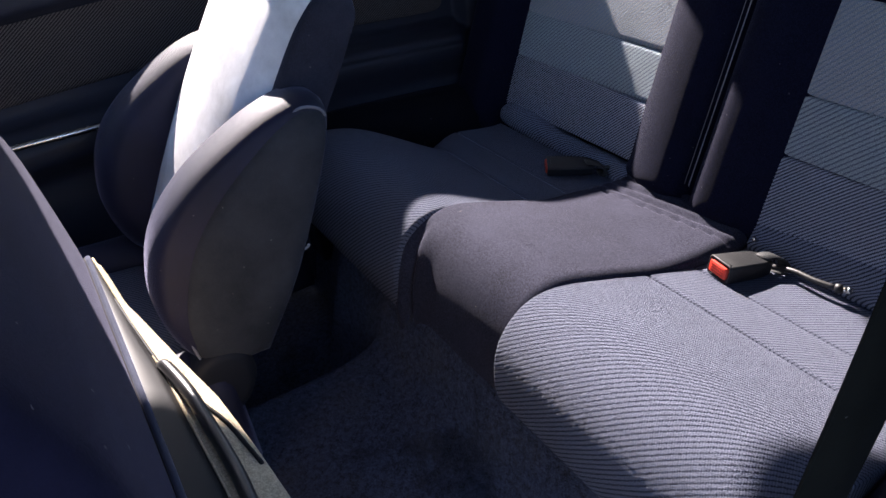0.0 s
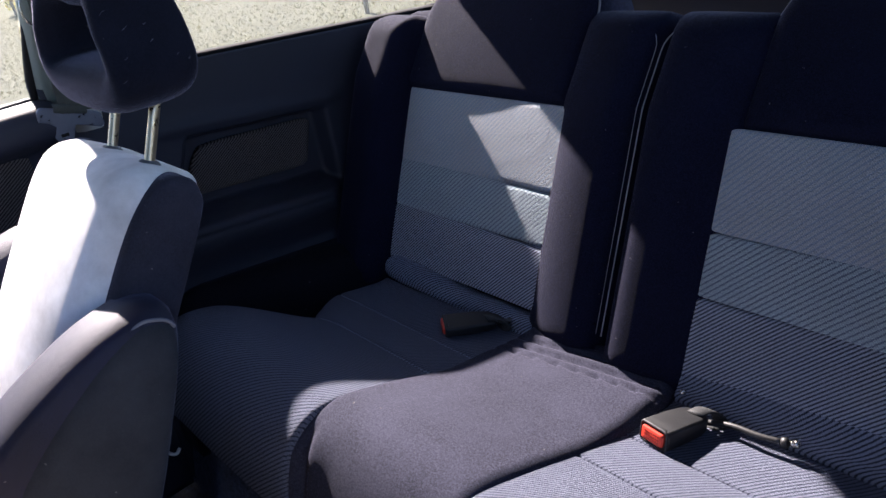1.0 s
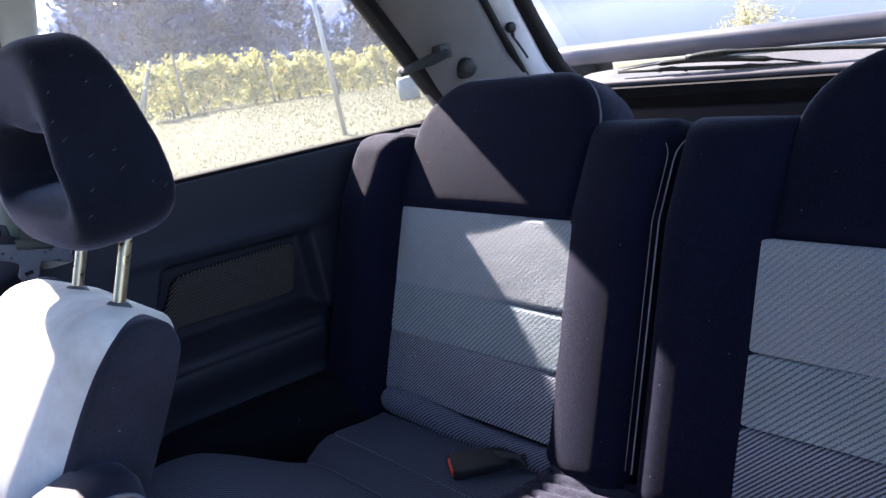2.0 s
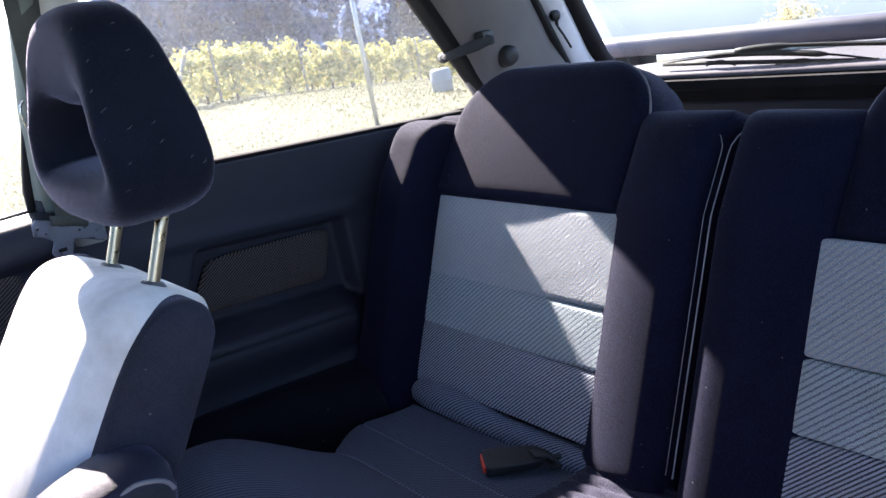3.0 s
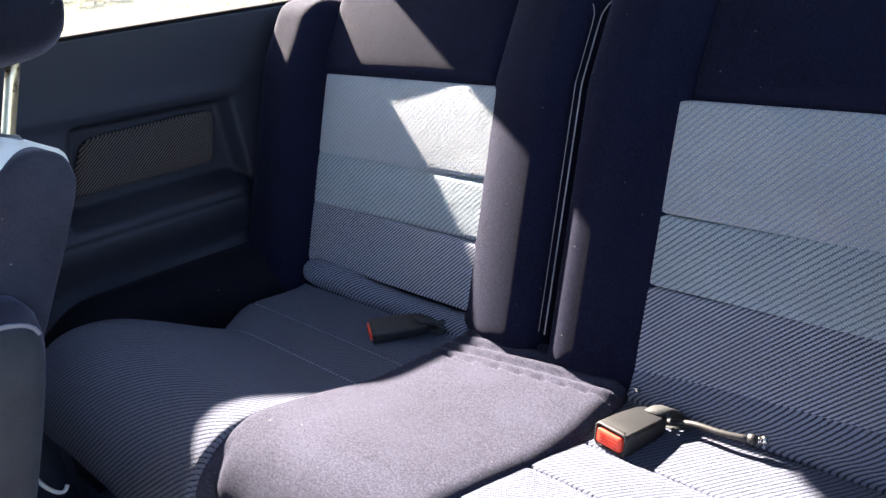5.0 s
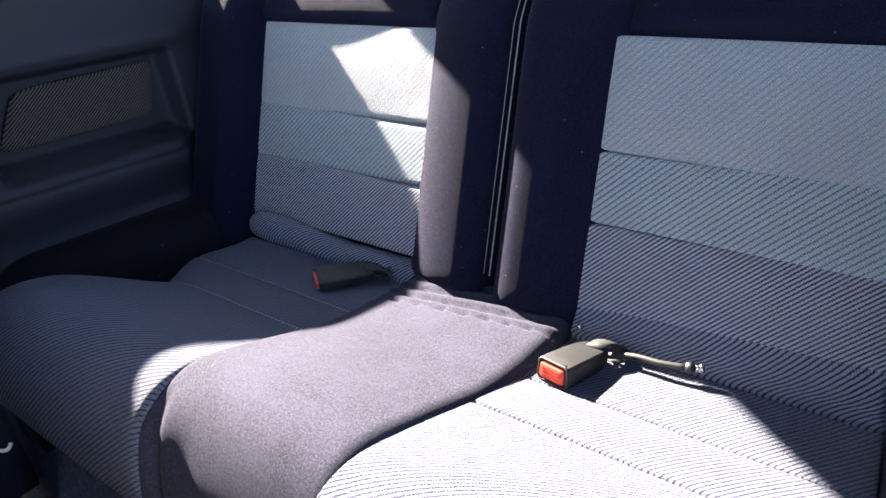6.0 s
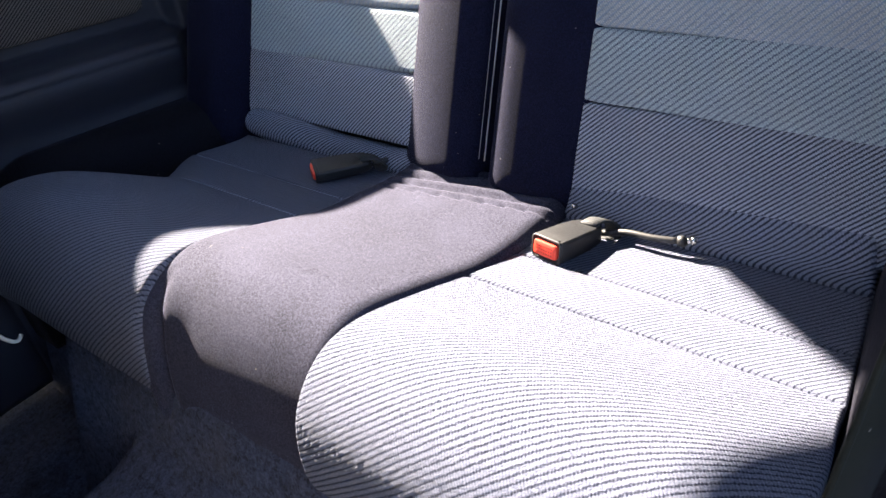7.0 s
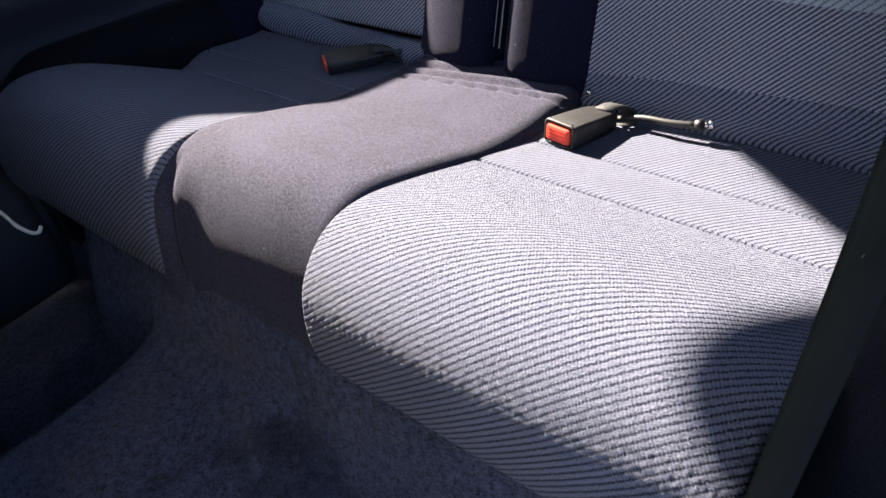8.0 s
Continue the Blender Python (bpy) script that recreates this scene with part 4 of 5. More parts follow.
for _ in range(22):
    i = fluff.choice([k for k in range(64) if math.cos(2 * math.pi * k / 64) > 0.45])
    k = fluff.choice((0, 1, 2, 21, 22, 23, 20, 3, 19))
    p, q = rows_h[i][k], rows_h[(i + 1) % 64][(k + 2) % 24]
    way_h = (q - p).normalized() * fluff.uniform(0.003, 0.006)
    up_h = Vector((0.0005, 0, 0))
    bend = Vector((0, fluff.uniform(-0.001, 0.001), fluff.uniform(-0.001, 0.001)))
    part("lint_fibre", tube([p + up_h, p + way_h * 0.5 + up_h * 1.5 + bend, p + way_h + up_h], 0.00014, 5), PIPING, hr)
for x in (-0.175, -0.287):
    part("stalk", tube([(x, -0.482, 0.728), (x, -0.472, 0.75), (x, -0.452, 0.794), (x, -0.434, 0.835)], 0.0056, 14), STALK, pseat, "steel headrest stalk")
    guide = part("stalk_guide", tube([(x, -0.476, 0.741), (x, -0.4725, 0.7495), (x, -0.471, 0.753)], [0.0125, 0.012, 0.0085], 18), TRIM_GREY, pseat, "grey plastic stalk guide")
    part("tab", box(x - 0.026, x + 0.002, -0.486, -0.470, 0.7445, 0.7505, 0.0025), TRIM_GREY, guide)

part("release_wire", tube(curve([(-0.44, -0.58, 0.300), (-0.452, -0.530, 0.290), (-0.452, -0.516, 0.253), (-0.452, -0.506, 0.234), (-0.452, -0.497, 0.228), (-0.452, -0.490, 0.234)], 24), 0.0028, 8), WIRE, pseat, "bright bent release wire")

# driver's seat: an upright velour back over a shell of black plastic and tan cloth
dseat = thing("front_seat", (0.28, -1.05, 0.09), "navy velour driver's seat with a tan and black rear shell", "seat", "front seats")


def between(x, pts):
    """Straight lines through (x, y) pairs."""
    for (x0, y0), (x1, y1) in zip(pts, pts[1:]):
        if x <= x1:
            return y0 + (y1 - y0) * (x - x0) / (x1 - x0)
    return pts[-1][1]


def shell_brow(x):
    return -0.831 - 0.25 * max(0, x - 0.36) ** 2


def shell_hem(x):
    return between(x, [(0.04, -0.831), (0.135, -0.824), (0.20, -0.820), (0.257, -0.814), (0.32, -0.812), (0.40, -0.809), (0.50, -0.816)])


def shell_rim(x):
    return between(x, [(0.04, -0.829), (0.083, -0.824), (0.132, -0.8205), (0.156, -0.815), (0.225, -0.801), (0.283, -0.788), (0.349, -0.781), (0.406, -0.777), (0.50, -0.784)])


def on_shell(x, y, d=0.0):
    """A point of the shell's upper face, which slopes down towards the rear."""
    return (x, y + 0.45 * d, 0.60 - 0.5 * (y + 0.80) + 0.89 * d)


stations = [0.055 + 0.44 * i / 44 for i in range(45)]
loops = []
for x in stations:
    h, e = shell_hem(x), shell_rim(x)
    top = [on_shell(x, h + (e - h) * k / 6, 0.0008 * noise.noise((x * 60, k * 0.7, 2.0))) for k in range(7)]
    z1 = top[-1][2]
    loops.append(top + [(x, e + 0.004, z1 - 0.008), (x, e + 0.005, z1 - 0.05), (x, e + 0.002, 0.42), (x, -0.775, 0.30), (x, -0.90, 0.30), (x, -0.90, 0.56), (x, shell_brow(x) - 0.01, 0.585)])
part("back_cover", loft(loops), SEAT_BACK, dseat, "tan cloth back cover")
loops = []
for x in stations:
    p, h = shell_brow(x) - 0.004, shell_hem(x) + 0.0008
    loops.append([on_shell(x, p + (h - p) * k / 5, 0.0016 + 0.0014 * math.sin(math.pi * k / 5)) for k in range(6)] + [on_shell(x, h, -0.006), on_shell(x, p, -0.006)])
part("flank_panel", loft(loops), SATIN, dseat, "satin black plastic strip")
part("flank_edge", tube([on_shell(x, shell_hem(x) + 0.0022, 0.0012) for x in stations], 0.0012, 8), SEAT_BACK, dseat)
part("piping", tube([(x, shell_brow(x), 0.6175 - 0.5 * (shell_brow(x) + 0.831)) for x in stations], 0.0026, 8), PIPING_NAVY, dseat, "navy piping")
rail_line = curve([on_shell(x, y, d) for x, y, d in ((0.246, -0.812, 0.001), (0.256, -0.8105, 0.005), (0.294, -0.805, 0.0068), (0.338, -0.802, 0.0068), (0.374, -0.800, 0.0065), (0.405, -0.800, 0.0065), (0.46, -0.802, 0.004))], 36)
part("grab_rail", tube(rail_line, [0.002, 0.0036] + [0.0050] * 35, 14), GLOSS, dseat, "glossy black plastic rail")
part("seam_cord", tube(curve([on_shell(x, y, 0.001) for x, y in ((0.138, -0.8238), (0.198, -0.818), (0.246, -0.812), (0.286, -0.802), (0.321, -0.789), (0.353, -0.783), (0.372, -0.780))], 30), 0.0016, 8), RUBBER, dseat)
back = curve([(0, y, z) for y, z in ((-0.838, 0.58), (-0.834, 0.622), (-0.838, 0.668), (-0.842, 0.702), (-0.847, 0.736), (-0.858, 0.775), (-0.880, 0.83), (-0.915, 0.875), (-0.955, 0.885), (-0.985, 0.85), (-0.975, 0.72), (-0.955, 0.58))], 66)
hub = Vector((0, -0.905, 0.70))
loops = []
for x, k in [(0.052, 0.80), (0.056, 0.92), (0.064, 0.985), (0.075, 1.0)] + [(0.075 + 0.40 * i / 20, 1.0) for i in range(1, 21)] + [(0.490, 0.985), (0.499, 0.93), (0.505, 0.82)]:
    loops.append([(x, *(hub + (p - hub) * k).yz) for p in back])
part("backrest", loft(loops), FRONT_VELOUR_SHADED, dseat, "dark velour backrest")


def on_dc(u, v, d):
    return (0.28 + u, -0.90 - v, 0.30 + 0.10 * v + d)


part("seat_cushion", pillow(on_dc, -0.22, 0.22, 0.0, 0.50, 0.06, 0.05, 0.10, 24, 30, (0.03,) * 4, 0.01), RIB_SEAT, dseat)
part("seat_base", box(0.09, 0.47, -1.36, -0.92, 0.075, 0.21, 0.02), TRIM_DARK, dseat)

# ---- belts ----
belt = thing("seat_belt", (-0.62, -0.408, 0.72), "dark webbing belt with steel tongue hanging on the pillar", "seat belt", "front belts")
part("webbing", strip([(-0.575, -0.392, 1.10), (-0.592, -0.398, 0.98), (-0.606, -0.403, 0.87), (-0.617, -0.411, 0.755), (-0.619, -0.413, 0.740)], 0.0235, (0.10, 0.99, -0.10), 0.003), WEB_GREY, belt)
plate = [(-0.462, 0.742), (-0.456, 0.748), (-0.385, 0.722), (-0.376, 0.716), (-0.375, 0.698), (-0.382, 0.695), (-0.400, 0.703), (-0.416, 0.709), (-0.424, 0.692), (-0.430, 0.686), (-0.447, 0.692), (-0.450, 0.699), (-0.443, 0.714), (-0.452, 0.722), (-0.464, 0.728)]
tongue = part("tongue", prism([(-0.6235, y - 0.004, z + 0.012) for y, z in plate], (0.004, 0, 0), 0.0012), DARKSTEEL, belt, "blue-grey steel belt tongue", smooth=False)
part("slot", box(-0.6198, -0.6188, -0.445, -0.434, 0.709, 0.714), RUBBER, tongue, smooth=False)
part("web_loop", strip([(-0.6235, -0.421, 0.738), (-0.6155, -0.421, 0.744), (-0.6160, -0.4205, 0.754)], 0.0235, (0.0, 0.95, -0.31), 0.003), WEB_GREY, tongue)
belt2 = thing("seat_belt", (0.53, -0.448, 0.20), "dark webbing belt hanging taut beside the near seat", "seat belt", "front belts")
line = curve([(0.604, -0.395, 1.02), (0.592, -0.405, 0.88), (0.579, -0.415, 0.75), (0.556, -0.430, 0.55), (0.531, -0.446, 0.35), (0.516, -0.456, 0.22), (0.512, -0.462, 0.13)], 36)
way = Vector((0.30, 0.95, -0.05)).normalized()
part("webbing", strip(line, 0.0235, way, 0.003), WEB, belt2)
for sg in (-1, 1):
    part("selvedge", tube([p + way * sg * 0.0230 for p in line], 0.0017, 8), WEB, belt2)
part("anchor", box(0.494, 0.530, -0.480, -0.444, 0.112, 0.140, 0.004), DARKSTEEL, belt2, "steel floor anchor")

loop = thing("coat_hook", (-0.628, -0.424, 0.885), "thin bright metal loop hook on the door pillar", "hook")
part("loop", tube([(-0.628, -0.424 - 0.008 * math.cos(a), 0.890 + 0.019 * math.sin(a)) for a in [2 * math.pi * i / 24 for i in range(24)]], 0.0018, 8, 1.0, True), CHROME, loop)

# ---- window latch on the rear pillar ----
latch = thing("window_latch", (-0.66, 0.38, 0.82), "grey plastic swing latch of the quarter window", "latch")
part("arm", loft([[(x + 0.007 * math.cos(a), y + 0.003 * math.cos(a), z + h * math.copysign(abs(math.sin(a)) ** 0.6, math.sin(a))) for a in [2 * math.pi * i / 16 for i in range(16)]] for x, y, z, h in ((-0.676, 0.332, 0.829, 0.004), (-0.660, 0.330, 0.831, 0.008), (-0.632, 0.332, 0.837, 0.009), (-0.610, 0.352, 0.843, 0.011), (-0.600, 0.374, 0.849, 0.011), (-0.597, 0.382, 0.850, 0.006))]), SLEEVE, latch)
part("foot", box(-0.626, -0.597, 0.366, 0.396, 0.838, 0.866, 0.005), BUCKLE, latch, "dark latch foot")
part("knob", tube([(-0.704, 0.345, 0.826), (-0.700, 0.345, 0.826), (-0.686, 0.341, 0.828), (-0.680, 0.339, 0.828)], [0.005, 0.010, 0.010, 0.006], 14), BUCKLE, latch, "dark round knob")
cap = thing("cargo_peg", (-0.625, 0.452, 0.806), "round dark plastic peg on the rear pillar", "peg")
part("cap", tube([(-0.638, 0.452, 0.806), (-0.622, 0.450, 0.808), (-0.610, 0.448, 0.810), (-0.607, 0.447, 0.810)], [0.021, 0.021, 0.017, 0.010], 20), BUCKLE, cap)
stud = thing("strut_stud", (-0.636, 0.61, 0.86), "small black ball stud with a thin stay on the hatch pillar", "stud")
part("ball", tube([(-0.640, 0.610, 0.862), (-0.632, 0.608, 0.862), (-0.624, 0.606, 0.862), (-0.620, 0.605, 0.862)], [0.007, 0.0115, 0.0115, 0.006], 16), BUCKLE, stud)
part("stay", tube(curve([(-0.626, 0.607, 0.855), (-0.630, 0.613, 0.840), (-0.630, 0.628, 0.820), (-0.632, 0.650, 0.790)], 12), [0.004] * 4 + [0.0026] * 9, 8), BUCKLE, stud)

# ---- deck, wing and wiper behind the rear glass ----
tagged(part("trim_deck", loft([[(x, 0.865, 0.676), (x, 0.90, 0.688), (x, 0.98, 0.700 - 0.05 * max(0, abs(x) - 0.55)), (x, 1.16, 0.690 - 0.10 * max(0, abs(x) - 0.55)), (x, 1.20, 0.62), (x, 0.97, 0.60), (x, 0.962, 0.655)] for x in (-0.72, -0.62, -0.4, 0, 0.4, 0.62, 0.72)]), DECK), "pale lilac painted rear deck", "trim", kind="structure")
spoiler = thing("rear_spoiler", (0, 1.08, 0.69), "lilac-silver painted wing spoiler on the rear deck", "spoiler")
slab = curve([(0, *p) for p in ((1.040, 0.708), (1.034, 0.730), (1.042, 0.750), (1.060, 0.756), (1.10, 0.752), (1.14, 0.738), (1.10, 0.712), (1.060, 0.704), (1.040, 0.708))], 32)[:-1]
mid = Vector((0, 1.07, 0.73))
part("blade", loft([[(x, *((mid + (p - mid) * k).yz)) for p in slab] for x, k in [(-0.90, 0.6), (-0.88, 0.92), (-0.85, 1.0)] + [(-0.80 + 1.6 * i / 12, 1.0) for i in range(13)] + [(0.85, 1.0), (0.88, 0.92), (0.90, 0.6)]]), WING, spoiler)
for s in (-1, 1):
    part("foot", box(s * 0.80 - 0.05, s * 0.80 + 0.05, 1.05, 1.13, 0.660, 0.715, 0.012), RUBBER, spoiler, "black spoiler foot")
wiper = thing("rear_wiper", (-0.3, 0.89, 0.70), "black rear wiper arm resting at the glass foot", "wiper")
part("blade", strip([(-0.578, 0.90, 0.703), (-0.46, 0.90, 0.700), (-0.25, 0.90, 0.692), (-0.112, 0.90, 0.686)], 0.0045, (0, 0.35, 0.9), 0.005), RUBBER, wiper)
part("bridge", tube(curve([(-0.565, 0.900, 0.706), (-0.48, 0.902, 0.7125), (-0.40, 0.903, 0.715), (-0.30, 0.903, 0.711), (-0.20, 0.902, 0.702), (-0.125, 0.900, 0.690)], 24), [0.0022] * 6 + [0.0062] * 13 + [0.0022] * 6, 8), RUBBER, wiper)
for x0, x1 in ((-0.47, -0.40), (-0.31, -0.20)):
    f = lambda x: 0.7035 - 0.040 * (x + 0.578)
    part("claw", tube(curve([(x0, 0.901, f(x0) - 0.004), ((x0 + x1) / 2, 0.902, f((x0 + x1) / 2) + 0.005), (x1, 0.901, f(x1) - 0.004)], 8), 0.0028, 6), RUBBER, wiper)
part("arm", tube(curve([(-0.40, 0.905, 0.720), (-0.33, 0.907, 0.7245), (-0.22, 0.908, 0.722), (-0.05, 0.908, 0.712), (0.10, 0.905, 0.700)], 16), [0.0075] * 6 + [0.0045] * 11, 8), RUBBER, wiper)
rear_win = tagged(thing("window_rear", (0, 0.8, 0.70), "dusty clear rear screen", "window"), kind="structure")
pane = part("pane", prism([(-0.64, 0.866, 0.692), (0.64, 0.866, 0.692), (0.52, 0.42, 1.16), (-0.52, 0.42, 1.16)], (0, 0.003, 0.003)), SCREEN, rear_win, smooth=False)
pane.visible_shadow = False

# ---- outside ----
GZ = -0.30


def ground_mat():
    m = Nodes("dry_grass", 1.0)
    v = m.coords()
    a = m.noise(v, 0.8, 6, 0.65)
    b = m.noise(v, 14, 5, 0.7)
    c = m.noise(v, 2.5, 5, 0.6)
    grass = m.mix(m.ramp(b, [(0.35, (0, 0, 0)), (0.7, (1, 1, 1))]), (0.082, 0.078, 0.035), (0.122, 0.112, 0.053))
    gravel = m.mix(m.ramp(b, [(0.4, (0, 0, 0)), (0.65, (1, 1, 1))]), (0.080, 0.076, 0.071), (0.140, 0.133, 0.126))
    tc = m.add("ShaderNodeTexCoord")
    far = m.add("ShaderNodeVectorMath")
    far.operation = "LENGTH"
    m.link(tc.outputs["Object"], far.inputs[0])
    # the gravel of the yard gives way to grass
    edge = m.maths("MULTIPLY", m.maths("SUBTRACT", 5.6, far.outputs["Value"]), 0.05)
    mask = m.maths("ADD", m.maths("ADD", m.maths("MULTIPLY", a, 0.5), m.maths("MULTIPLY", c, 0.5)), edge)
    # far grass fades to blue-grey, distance haze put into its colour
    m.colour(m.mix(m.ramp(mask, [(0.46, (0, 0, 0)), (0.56, (1, 1, 1))]), m.mix(m.ramp(m.maths("MULTIPLY", far.outputs["Value"], 0.005), [(0.2, (0, 0, 0)), (0.7, (1, 1, 1))]), grass, m.mix(c, (0.15, 0.19, 0.22), (0.21, 0.24, 0.25))), gravel))
    m.bump(b, 0.6, 0.05)
    return m.mat


def ground_z(x, y):
    """Level round the car; the hill falls away behind it."""
    q = max(0, y - 5.5)
    return GZ - min(115, 0.142 * q * q / (q + 1.5))


bm = bmesh.new()
rings = [0.0, 2, 4, 5.5, 7, 9, 11, 13.5, 16, 20, 24, 30, 40, 55, 80, 160, 400, 1200, 4000]
prev = None
for r in rings:
    if r == 0:
        row = [bm.verts.new((0, 0, GZ))]
    else:
        row = []
        for i in range(72):
            a = 2 * math.pi * i / 72
            x, y = r * math.sin(a), r * math.cos(a)
            # the hill falls away behind the car
            row.append(bm.verts.new((x, y, ground_z(x, y))))
    if prev:
        if len(prev) == 1:
            for i in range(72):
                bm.faces.new((prev[0], row[i], row[(i + 1) % 72]))
        else:
            for i in range(72):
                bm.faces.new((prev[i], row[i], row[(i + 1) % 72], prev[(i + 1) % 72]))
    prev = row
GROUND = ground_mat()
tagged(part("ground", bm, GROUND), "dry autumn grass with gravel patches", "ground", kind="structure")


def leaf_mat(name, a, b2, c2, passing):
    """Thin leaves that let part of the light through."""
    m = Nodes(name, 0.7)
    geo = m.add("ShaderNodeNewGeometry")
    col = m.ramp(geo.outputs["Random Per Island"], [(0.0, a), (0.5, b2), (1.0, c2)])
    m.colour(col)
    glow = m.add("ShaderNodeBsdfTranslucent")
    m.link(col, glow.inputs[0])
    both = m.add("ShaderNodeMixShader")
    both.inputs[0].default_value = passing
    m.link(m.bsdf.outputs[0], both.inputs[1])
    m.link(glow.outputs[0], both.inputs[2])
    m.link(both.outputs[0], m.tree.nodes["Material Output"].inputs[0])
    return m.mat


SHRUB_LEAF = leaf_mat("shrub_leaf", (0.30, 0.27, 0.14), (0.38, 0.34, 0.19), (0.46, 0.42, 0.26), 0.5)
VINE_LEAF = leaf_mat("vine_leaf", (0.16, 0.19, 0.075), (0.38, 0.36, 0.14), (0.58, 0.48, 0.18), 0.5)
# the haze of distance is tinted into the tree leaves as blue
HAZY_TREE_LEAF = leaf_mat("hazy_tree_leaf", (0.085, 0.135, 0.30), (0.12, 0.175, 0.36), (0.17, 0.225, 0.42), 0.5)
BARK = plastic("bark", (0.11, 0.085, 0.065), 0.9, 0.8, 60)
WOODPOST = plastic("weathered_post", (0.30, 0.27, 0.24), 0.9, 0.6, 90)
STEELPOST = metal("galvanised_post", (0.55, 0.57, 0.60), 0.5)
DRUM = plastic("grey_drum", (0.20, 0.23, 0.27), 0.5, 0.1)
rng = random.Random(5)


def leaves(centres, count, spread3, size):
    """Bent leaf blades scattered round centres."""
    verts, faces = [], []
    for _ in range(count):
        c0 = rng.choice(centres)
        p = Vector((c0[0] + rng.gauss(0, spread3[0]), c0[1] + rng.gauss(0, spread3[1]), c0[2] + rng.gauss(0, spread3[2])))
        q = Euler((rng.uniform(-1.2, 1.2), rng.uniform(-1.2, 1.2), rng.uniform(0, 6.28))).to_matrix()
        s0 = size * rng.uniform(0.6, 1.3)
        k = len(verts)
        for x, y, z in ((-0.5, 0, 0), (0, -0.45, -0.12), (0.5, 0, 0), (0, 0.45, -0.12)):
            verts.append(p + q @ Vector((x, y, z)) * s0)
        faces += [(k, k + 1, k + 2), (k, k + 2, k + 3)]
    me = bpy.data.meshes.new("leaves")
    me.from_pydata(verts, [], faces)
    return me


def vine(label):
    ob = thing("grape_vine", (0, 0, 0), label, "vine", "vine row")
    part("trunk", tube(curve([(0, 0, -0.05), (0.04, 0.02, 0.3), (-0.02, 0, 0.6), (0.03, 0.02, 0.85)], 10), [0.035 - 0.0015 * i for i in range(11)], 7), BARK, ob)
    for sx in (-1, 1):
        part("cane", tube(curve([(0.02, 0, 0.78), (sx * 0.25, 0.03, 0.86), (sx * 0.55, 0, 0.84)], 8), 0.012, 6), BARK, ob)
    cs = [(rng.uniform(-0.55, 0.55), rng.uniform(-0.10, 0.10), rng.uniform(0.18, 1.40)) for _ in range(34)]
    me = leaves(cs, 900, (0.11, 0.10, 0.11), 0.115)
    me.materials.append(VINE_LEAF)
    f = new("foliage", me)
    f.parent = ob
    return ob


vines = [vine("grape vine with yellow-green autumn leaves on wires") for _ in range(4)]
a0, way = Vector((-15.5, 6.3, 0)), Vector((-0.434, 0.901, 0))
across = Vector((-0.901, -0.434, 0))
turn = math.degrees(math.atan2(way.y, way.x))
k = 0
for row in range(3):
    for i in range(19):
        p = a0 + way * (i * 1.0 + row * 0.4 - 0.6 * row) + across * row * 2.2
        p.z = ground_z(p.x, p.y)
        s0 = rng.uniform(0.78, 0.90)
        if k < 4:
            vines[k].matrix_basis = pose(p.x, p.y, p.z, 0, 0, turn + rng.uniform(-8, 8)) @ Matrix.Scale(s0, 4)
        else:
            v = copy_thing(vines[k % 4], pose(p.x, p.y, p.z, 0, 0, turn + rng.uniform(-8, 8) + 180 * (k % 2)))
            v.scale = (s0, s0, s0 * rng.uniform(0.90, 1.06))
        k += 1
for row in range(3):
    for i in range(6):
        p = a0 + way * (i * 3.3 + 0.3 - 0.6 * row) + across * (row * 2.2 - 0.12)
        p.z = ground_z(p.x, p.y)
        tagged(part("vine_stake", tube([(p.x, p.y, p.z - 0.1), (p.x + rng.uniform(-0.05, 0.05), p.y, p.z + 1.22)], 0.032, 8), WOODPOST, at=p), "weathered wooden stake in the vine row", "stake", "vine stakes")
# a yellow shrub at the brow of the slope behind the car
shrub = thing("shrub", (-4.20, 9.0, ground_z(-4.20, 9.0)), "small shrub with yellow autumn leaves on the slope", "shrub")
clumps = [(rng.gauss(0, 0.15), rng.gauss(0, 0.15), rng.uniform(0.25, 0.80)) for _ in range(16)]
for c0 in clumps[:6]:
    part("stem", tube(curve([(-4.20, 9.0, ground_z(-4.20, 9.0) - 0.03), (-4.20 + c0[0] * 0.4, 9.0 + c0[1] * 0.4, ground_z(-4.20, 9.0) + c0[2] * 0.5), (-4.20 + c0[0], 9.0 + c0[1], ground_z(-4.20, 9.0) + c0[2])], 6), [0.012 - 0.0013 * i for i in range(7)], 6), BARK, shrub)
me = leaves(clumps, 2200, (0.07, 0.07, 0.09), 0.026)
me.materials.append(SHRUB_LEAF)
new("foliage", me).parent = shrub

p = a0 - way * 0.5
p.z = ground_z(p.x, p.y)
tagged(part("end_post", tube([p + Vector((0.25, -0.55, -0.1)), p + Vector((-0.15, 0.25, 1.15))], 0.05, 8), WOODPOST, at=p), "leaning wooden end post bracing the vine row", "post")
st = tagged(part("metal_post", tube([(-6.747, 4.369, GZ - 0.1), (-6.78, 4.39, GZ + 2.2)], 0.028, 10), STEELPOST, at=(-6.747, 4.369, GZ)), "thin galvanised metal post in the grass", "post")
d0 = Vector((-8.51, 6.89, ground_z(-8.51, 6.89)))
st = tagged(part("plastic_drum", loft([[(d0.x + r * math.cos(a), d0.y + r * math.sin(a), d0.z + z) for a in [2 * math.pi * i / 24 for i in range(24)]] for z, r in ((0, 0.14), (0.02, 0.155), (0.14, 0.16), (0.15, 0.165), (0.17, 0.165), (0.18, 0.16), (0.30, 0.155), (0.325, 0.13))]), DRUM, at=d0), "grey-blue plastic drum standing on the grass", "drum")


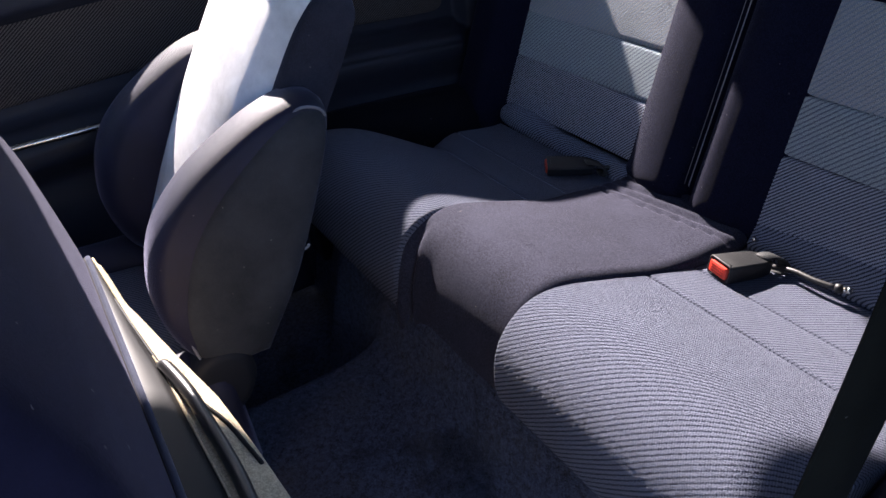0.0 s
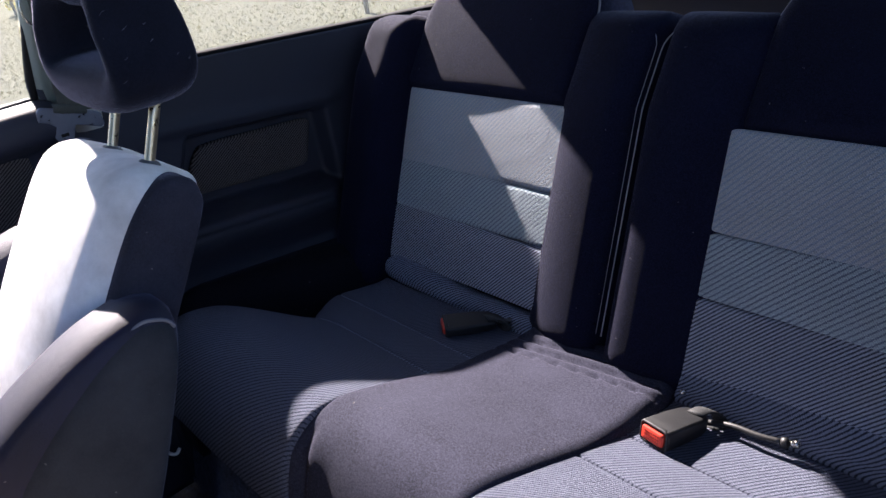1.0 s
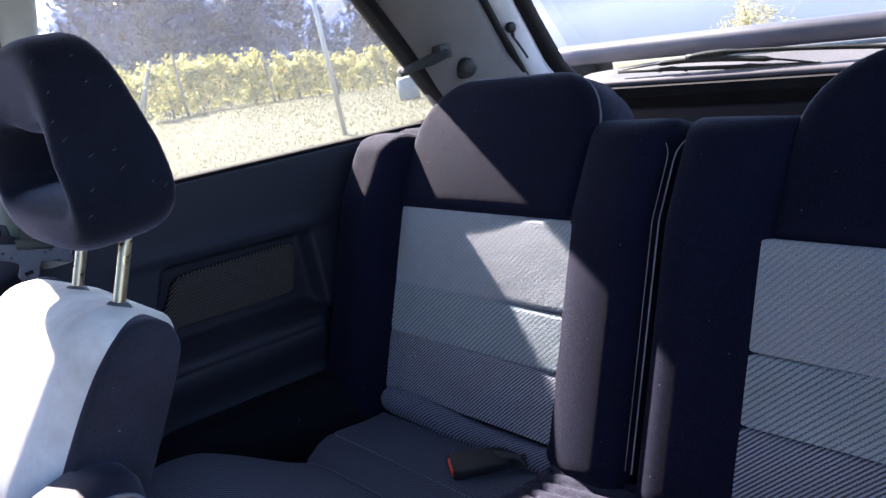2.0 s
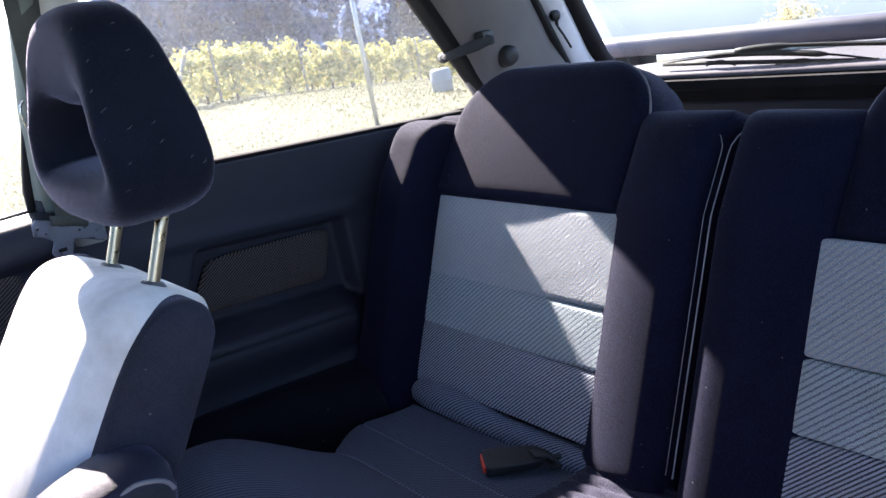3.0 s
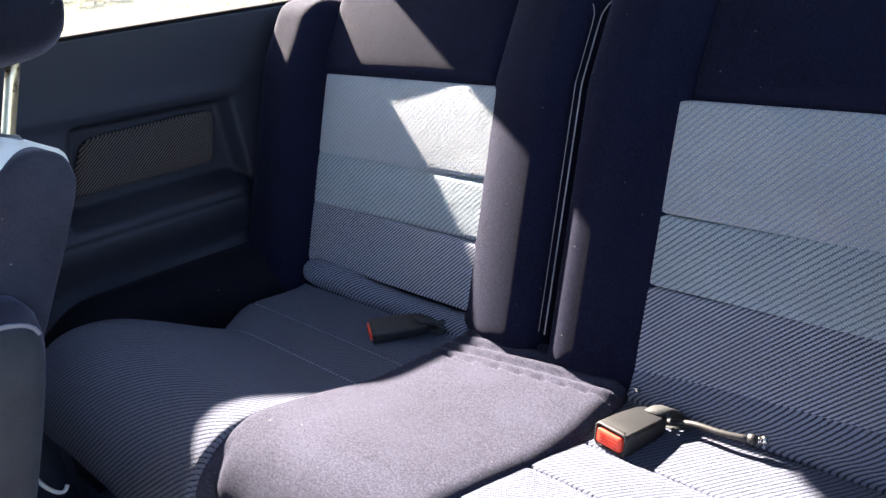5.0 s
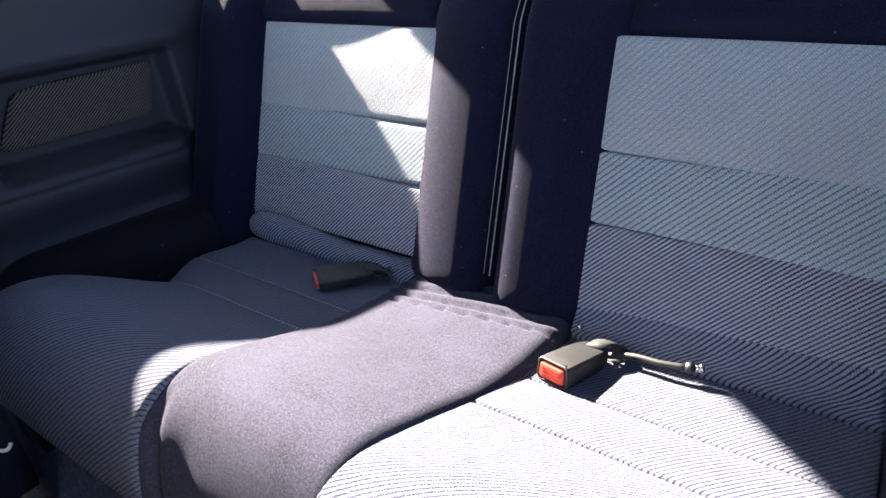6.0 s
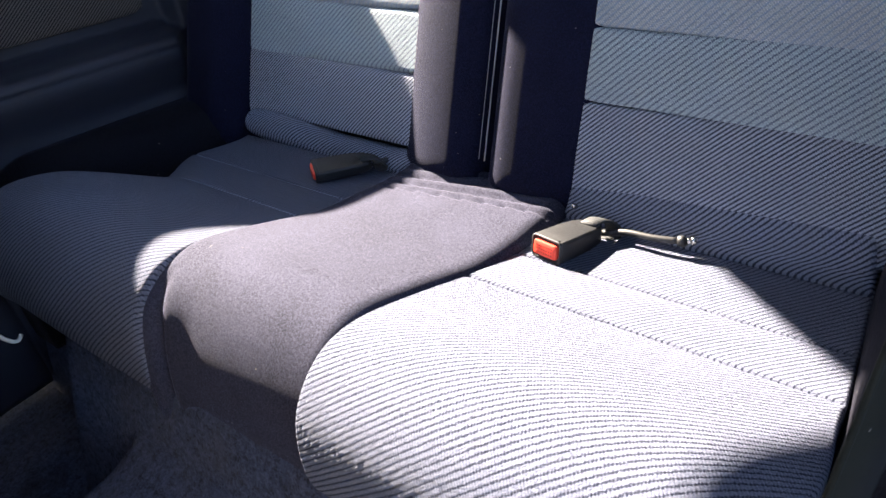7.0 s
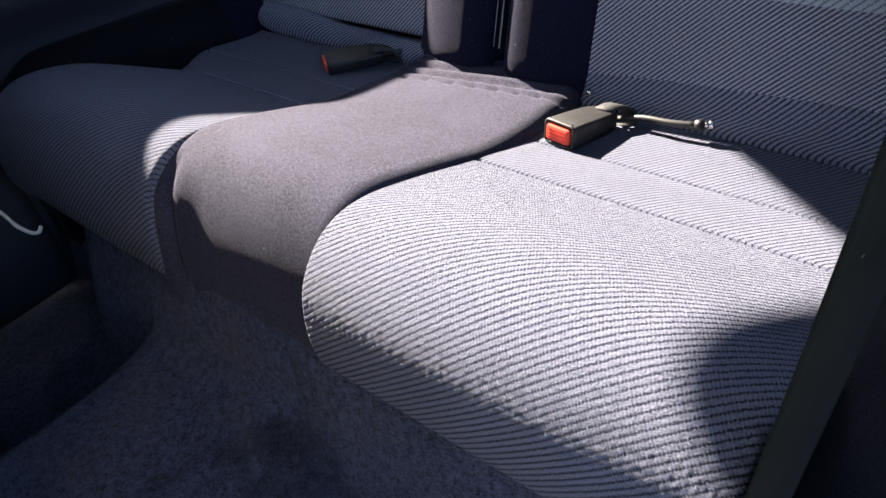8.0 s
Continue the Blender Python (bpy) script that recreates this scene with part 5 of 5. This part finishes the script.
def meadow():
    """Tufts of dry grass over the strip between the car and the vines."""
    verts, faces = [], []
    for _ in range(44000):
        f = rng.random()
        x = -3.6 - 14.5 * f ** 1.5
        y = rng.uniform(-2.5 + 0.12 * x, 4.0 - 0.62 * x)
        r = math.hypot(x, y)
        if noise.noise((x * 0.7, y * 0.7, 2.0)) + 0.10 * (r - 5.5) + rng.uniform(-0.3, 0.3) < 0:
            continue
        z = ground_z(x, y)
        h = rng.uniform(0.008, 0.028) * (1.7 if rng.random() < 0.08 else 1.0)
        a, w = rng.uniform(0, 6.28), rng.uniform(0.004, 0.011)
        dx, dy = rng.gauss(0, 0.025), rng.gauss(0, 0.025)
        k = len(verts)
        ca, sa = math.cos(a) * w, math.sin(a) * w
        verts += [(x - ca, y - sa, z - 0.01), (x + ca, y + sa, z - 0.01), (x + dx * 0.5 + ca * 0.7, y + dy * 0.5 + sa * 0.7, z + h * 0.6), (x + dx, y + dy, z + h)]
        faces += [(k, k + 1, k + 2), (k, k + 2, k + 3)]
    me = bpy.data.meshes.new("grass")
    me.from_pydata(verts, [], faces)
    me.materials.append(GRASS)
    return tagged(new("grass", me), "dry yellow-green grass tufts before the vines", "grass", kind="stuff")


def pebbles():
    """Loose stones at the edge of the yard."""
    bm = bmesh.new()
    ico = bmesh.new()
    bmesh.ops.create_icosphere(ico, subdivisions=1, radius=1.0)
    base = [v.co.copy() for v in ico.verts]
    tris = [[v.index for v in f.verts] for f in ico.faces]
    ico.free()
    verts, faces = [], []
    for _ in range(1500):
        r = rng.triangular(3.2, 7.4, 4.8)
        a = radians(rng.uniform(-105, -38))
        x, y = r * math.sin(a), r * math.cos(a)
        s0 = rng.uniform(0.012, 0.05) * (1.6 if rng.random() < 0.05 else 1)
        q = Euler((rng.uniform(0, 6), rng.uniform(0, 6), rng.uniform(0, 6))).to_matrix()
        k = len(verts)
        c0 = Vector((x, y, ground_z(x, y) + s0 * 0.25))
        for p in base:
            w = q @ (p * rng.uniform(0.7, 1.15))
            verts.append(c0 + Vector((w.x, w.y, w.z * 0.6)) * s0)
        faces += [[k + i for i in f] for f in tris]
    bm.free()
    me = bpy.data.meshes.new("gravel")
    me.from_pydata(verts, [], faces)
    me.materials.append(STONE)
    return tagged(new("gravel", me), "loose grey stones at the yard's edge", "gravel", kind="stuff")


GRASS = leaf_mat("grass_blade", (0.098, 0.096, 0.040), (0.138, 0.128, 0.060), (0.172, 0.158, 0.085), 0.4)
STONE = leaf_mat("grey_stone", (0.10, 0.095, 0.09), (0.19, 0.18, 0.17), (0.30, 0.29, 0.28), 0.0)
meadow()
pebbles()


def tree(label, tall, wide, narrow):
    ob = thing("conifer_tree" if narrow else "broadleaf_tree", (0, 0, 0), label, "tree", "tree line")
    part("trunk", tube([(0, 0, -0.3), (0.1, 0, tall * 0.4), (0, 0.1, tall * 0.85)], [tall * 0.025, tall * 0.018, tall * 0.006], 8), BARK, ob)
    cs = []
    for i in range(70):
        f = rng.uniform(0.12, 1.0)
        r = wide * ((1 - f) ** 0.8 if narrow else math.sin(min(1, f * 1.05) * math.pi) ** 0.6) * rng.uniform(0.5, 1.0)
        a = rng.uniform(0, 6.28)
        cs.append((r * math.cos(a), r * math.sin(a), tall * f))
    for i in range(6):
        c1 = cs[i * 9]
        part("limb", tube([(0, 0, c1[2] * 0.7), (c1[0] * 0.6, c1[1] * 0.6, c1[2] * 0.92), c1], [tall * 0.008, tall * 0.005, tall * 0.002], 5), BARK, ob)
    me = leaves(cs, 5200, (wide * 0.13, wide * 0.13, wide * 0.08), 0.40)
    me.materials.append(HAZY_TREE_LEAF)
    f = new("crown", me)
    f.parent = ob
    return ob


kinds = [tree("conifer with haze-blue leaves behind the vineyard", 9.0, 2.6, True), tree("conifer with haze-blue leaves behind the vineyard", 7.5, 2.2, True), tree("broad-leaved tree with haze-blue leaves behind the vineyard", 7.0, 3.2, False)]
for i in range(24):
    az = radians(-71 + 0.90 * i + rng.uniform(-0.5, 0.5))
    r = rng.uniform(38, 50)
    p = Vector((r * math.sin(az), r * math.cos(az), 0))
    p.z = ground_z(p.x, p.y)
    m = pose(p.x, p.y, p.z, 0, 0, rng.uniform(0, 360))
    if i < 3:
        kinds[i].matrix_basis = m
    else:
        t0 = copy_thing(kinds[rng.randrange(3)], m)
        s0 = rng.choice((0.42, 0.5, 0.62, 0.8, 0.95)) * rng.uniform(0.9, 1.05)
        t0.scale = (s0, s0, s0)

# far hills across the valley, with the haze mixed into their colour
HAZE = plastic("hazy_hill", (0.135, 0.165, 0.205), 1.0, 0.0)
bm = bmesh.new()
rows = []
for i in range(90):
    az = radians(-60 + 1.1 * i)
    crest = 3.6 + 1.1 * noise.noise((i * 0.11, 3.0, 0.0)) + 0.4 * noise.noise((i * 0.37, 9.0, 0.0))
    col = []
    for r, el in ((700, -9.0), (760, -5.0), (820, -3.0), (900, -0.6), (980, crest), (1100, crest - 3)):
        col.append(bm.verts.new((r * math.sin(az), r * math.cos(az), r * math.tan(radians(el)))))
    rows.append(col)
for p, q in zip(rows, rows[1:]):
    for k in range(5):
        bm.faces.new((p[k], q[k], q[k + 1], p[k + 1]))
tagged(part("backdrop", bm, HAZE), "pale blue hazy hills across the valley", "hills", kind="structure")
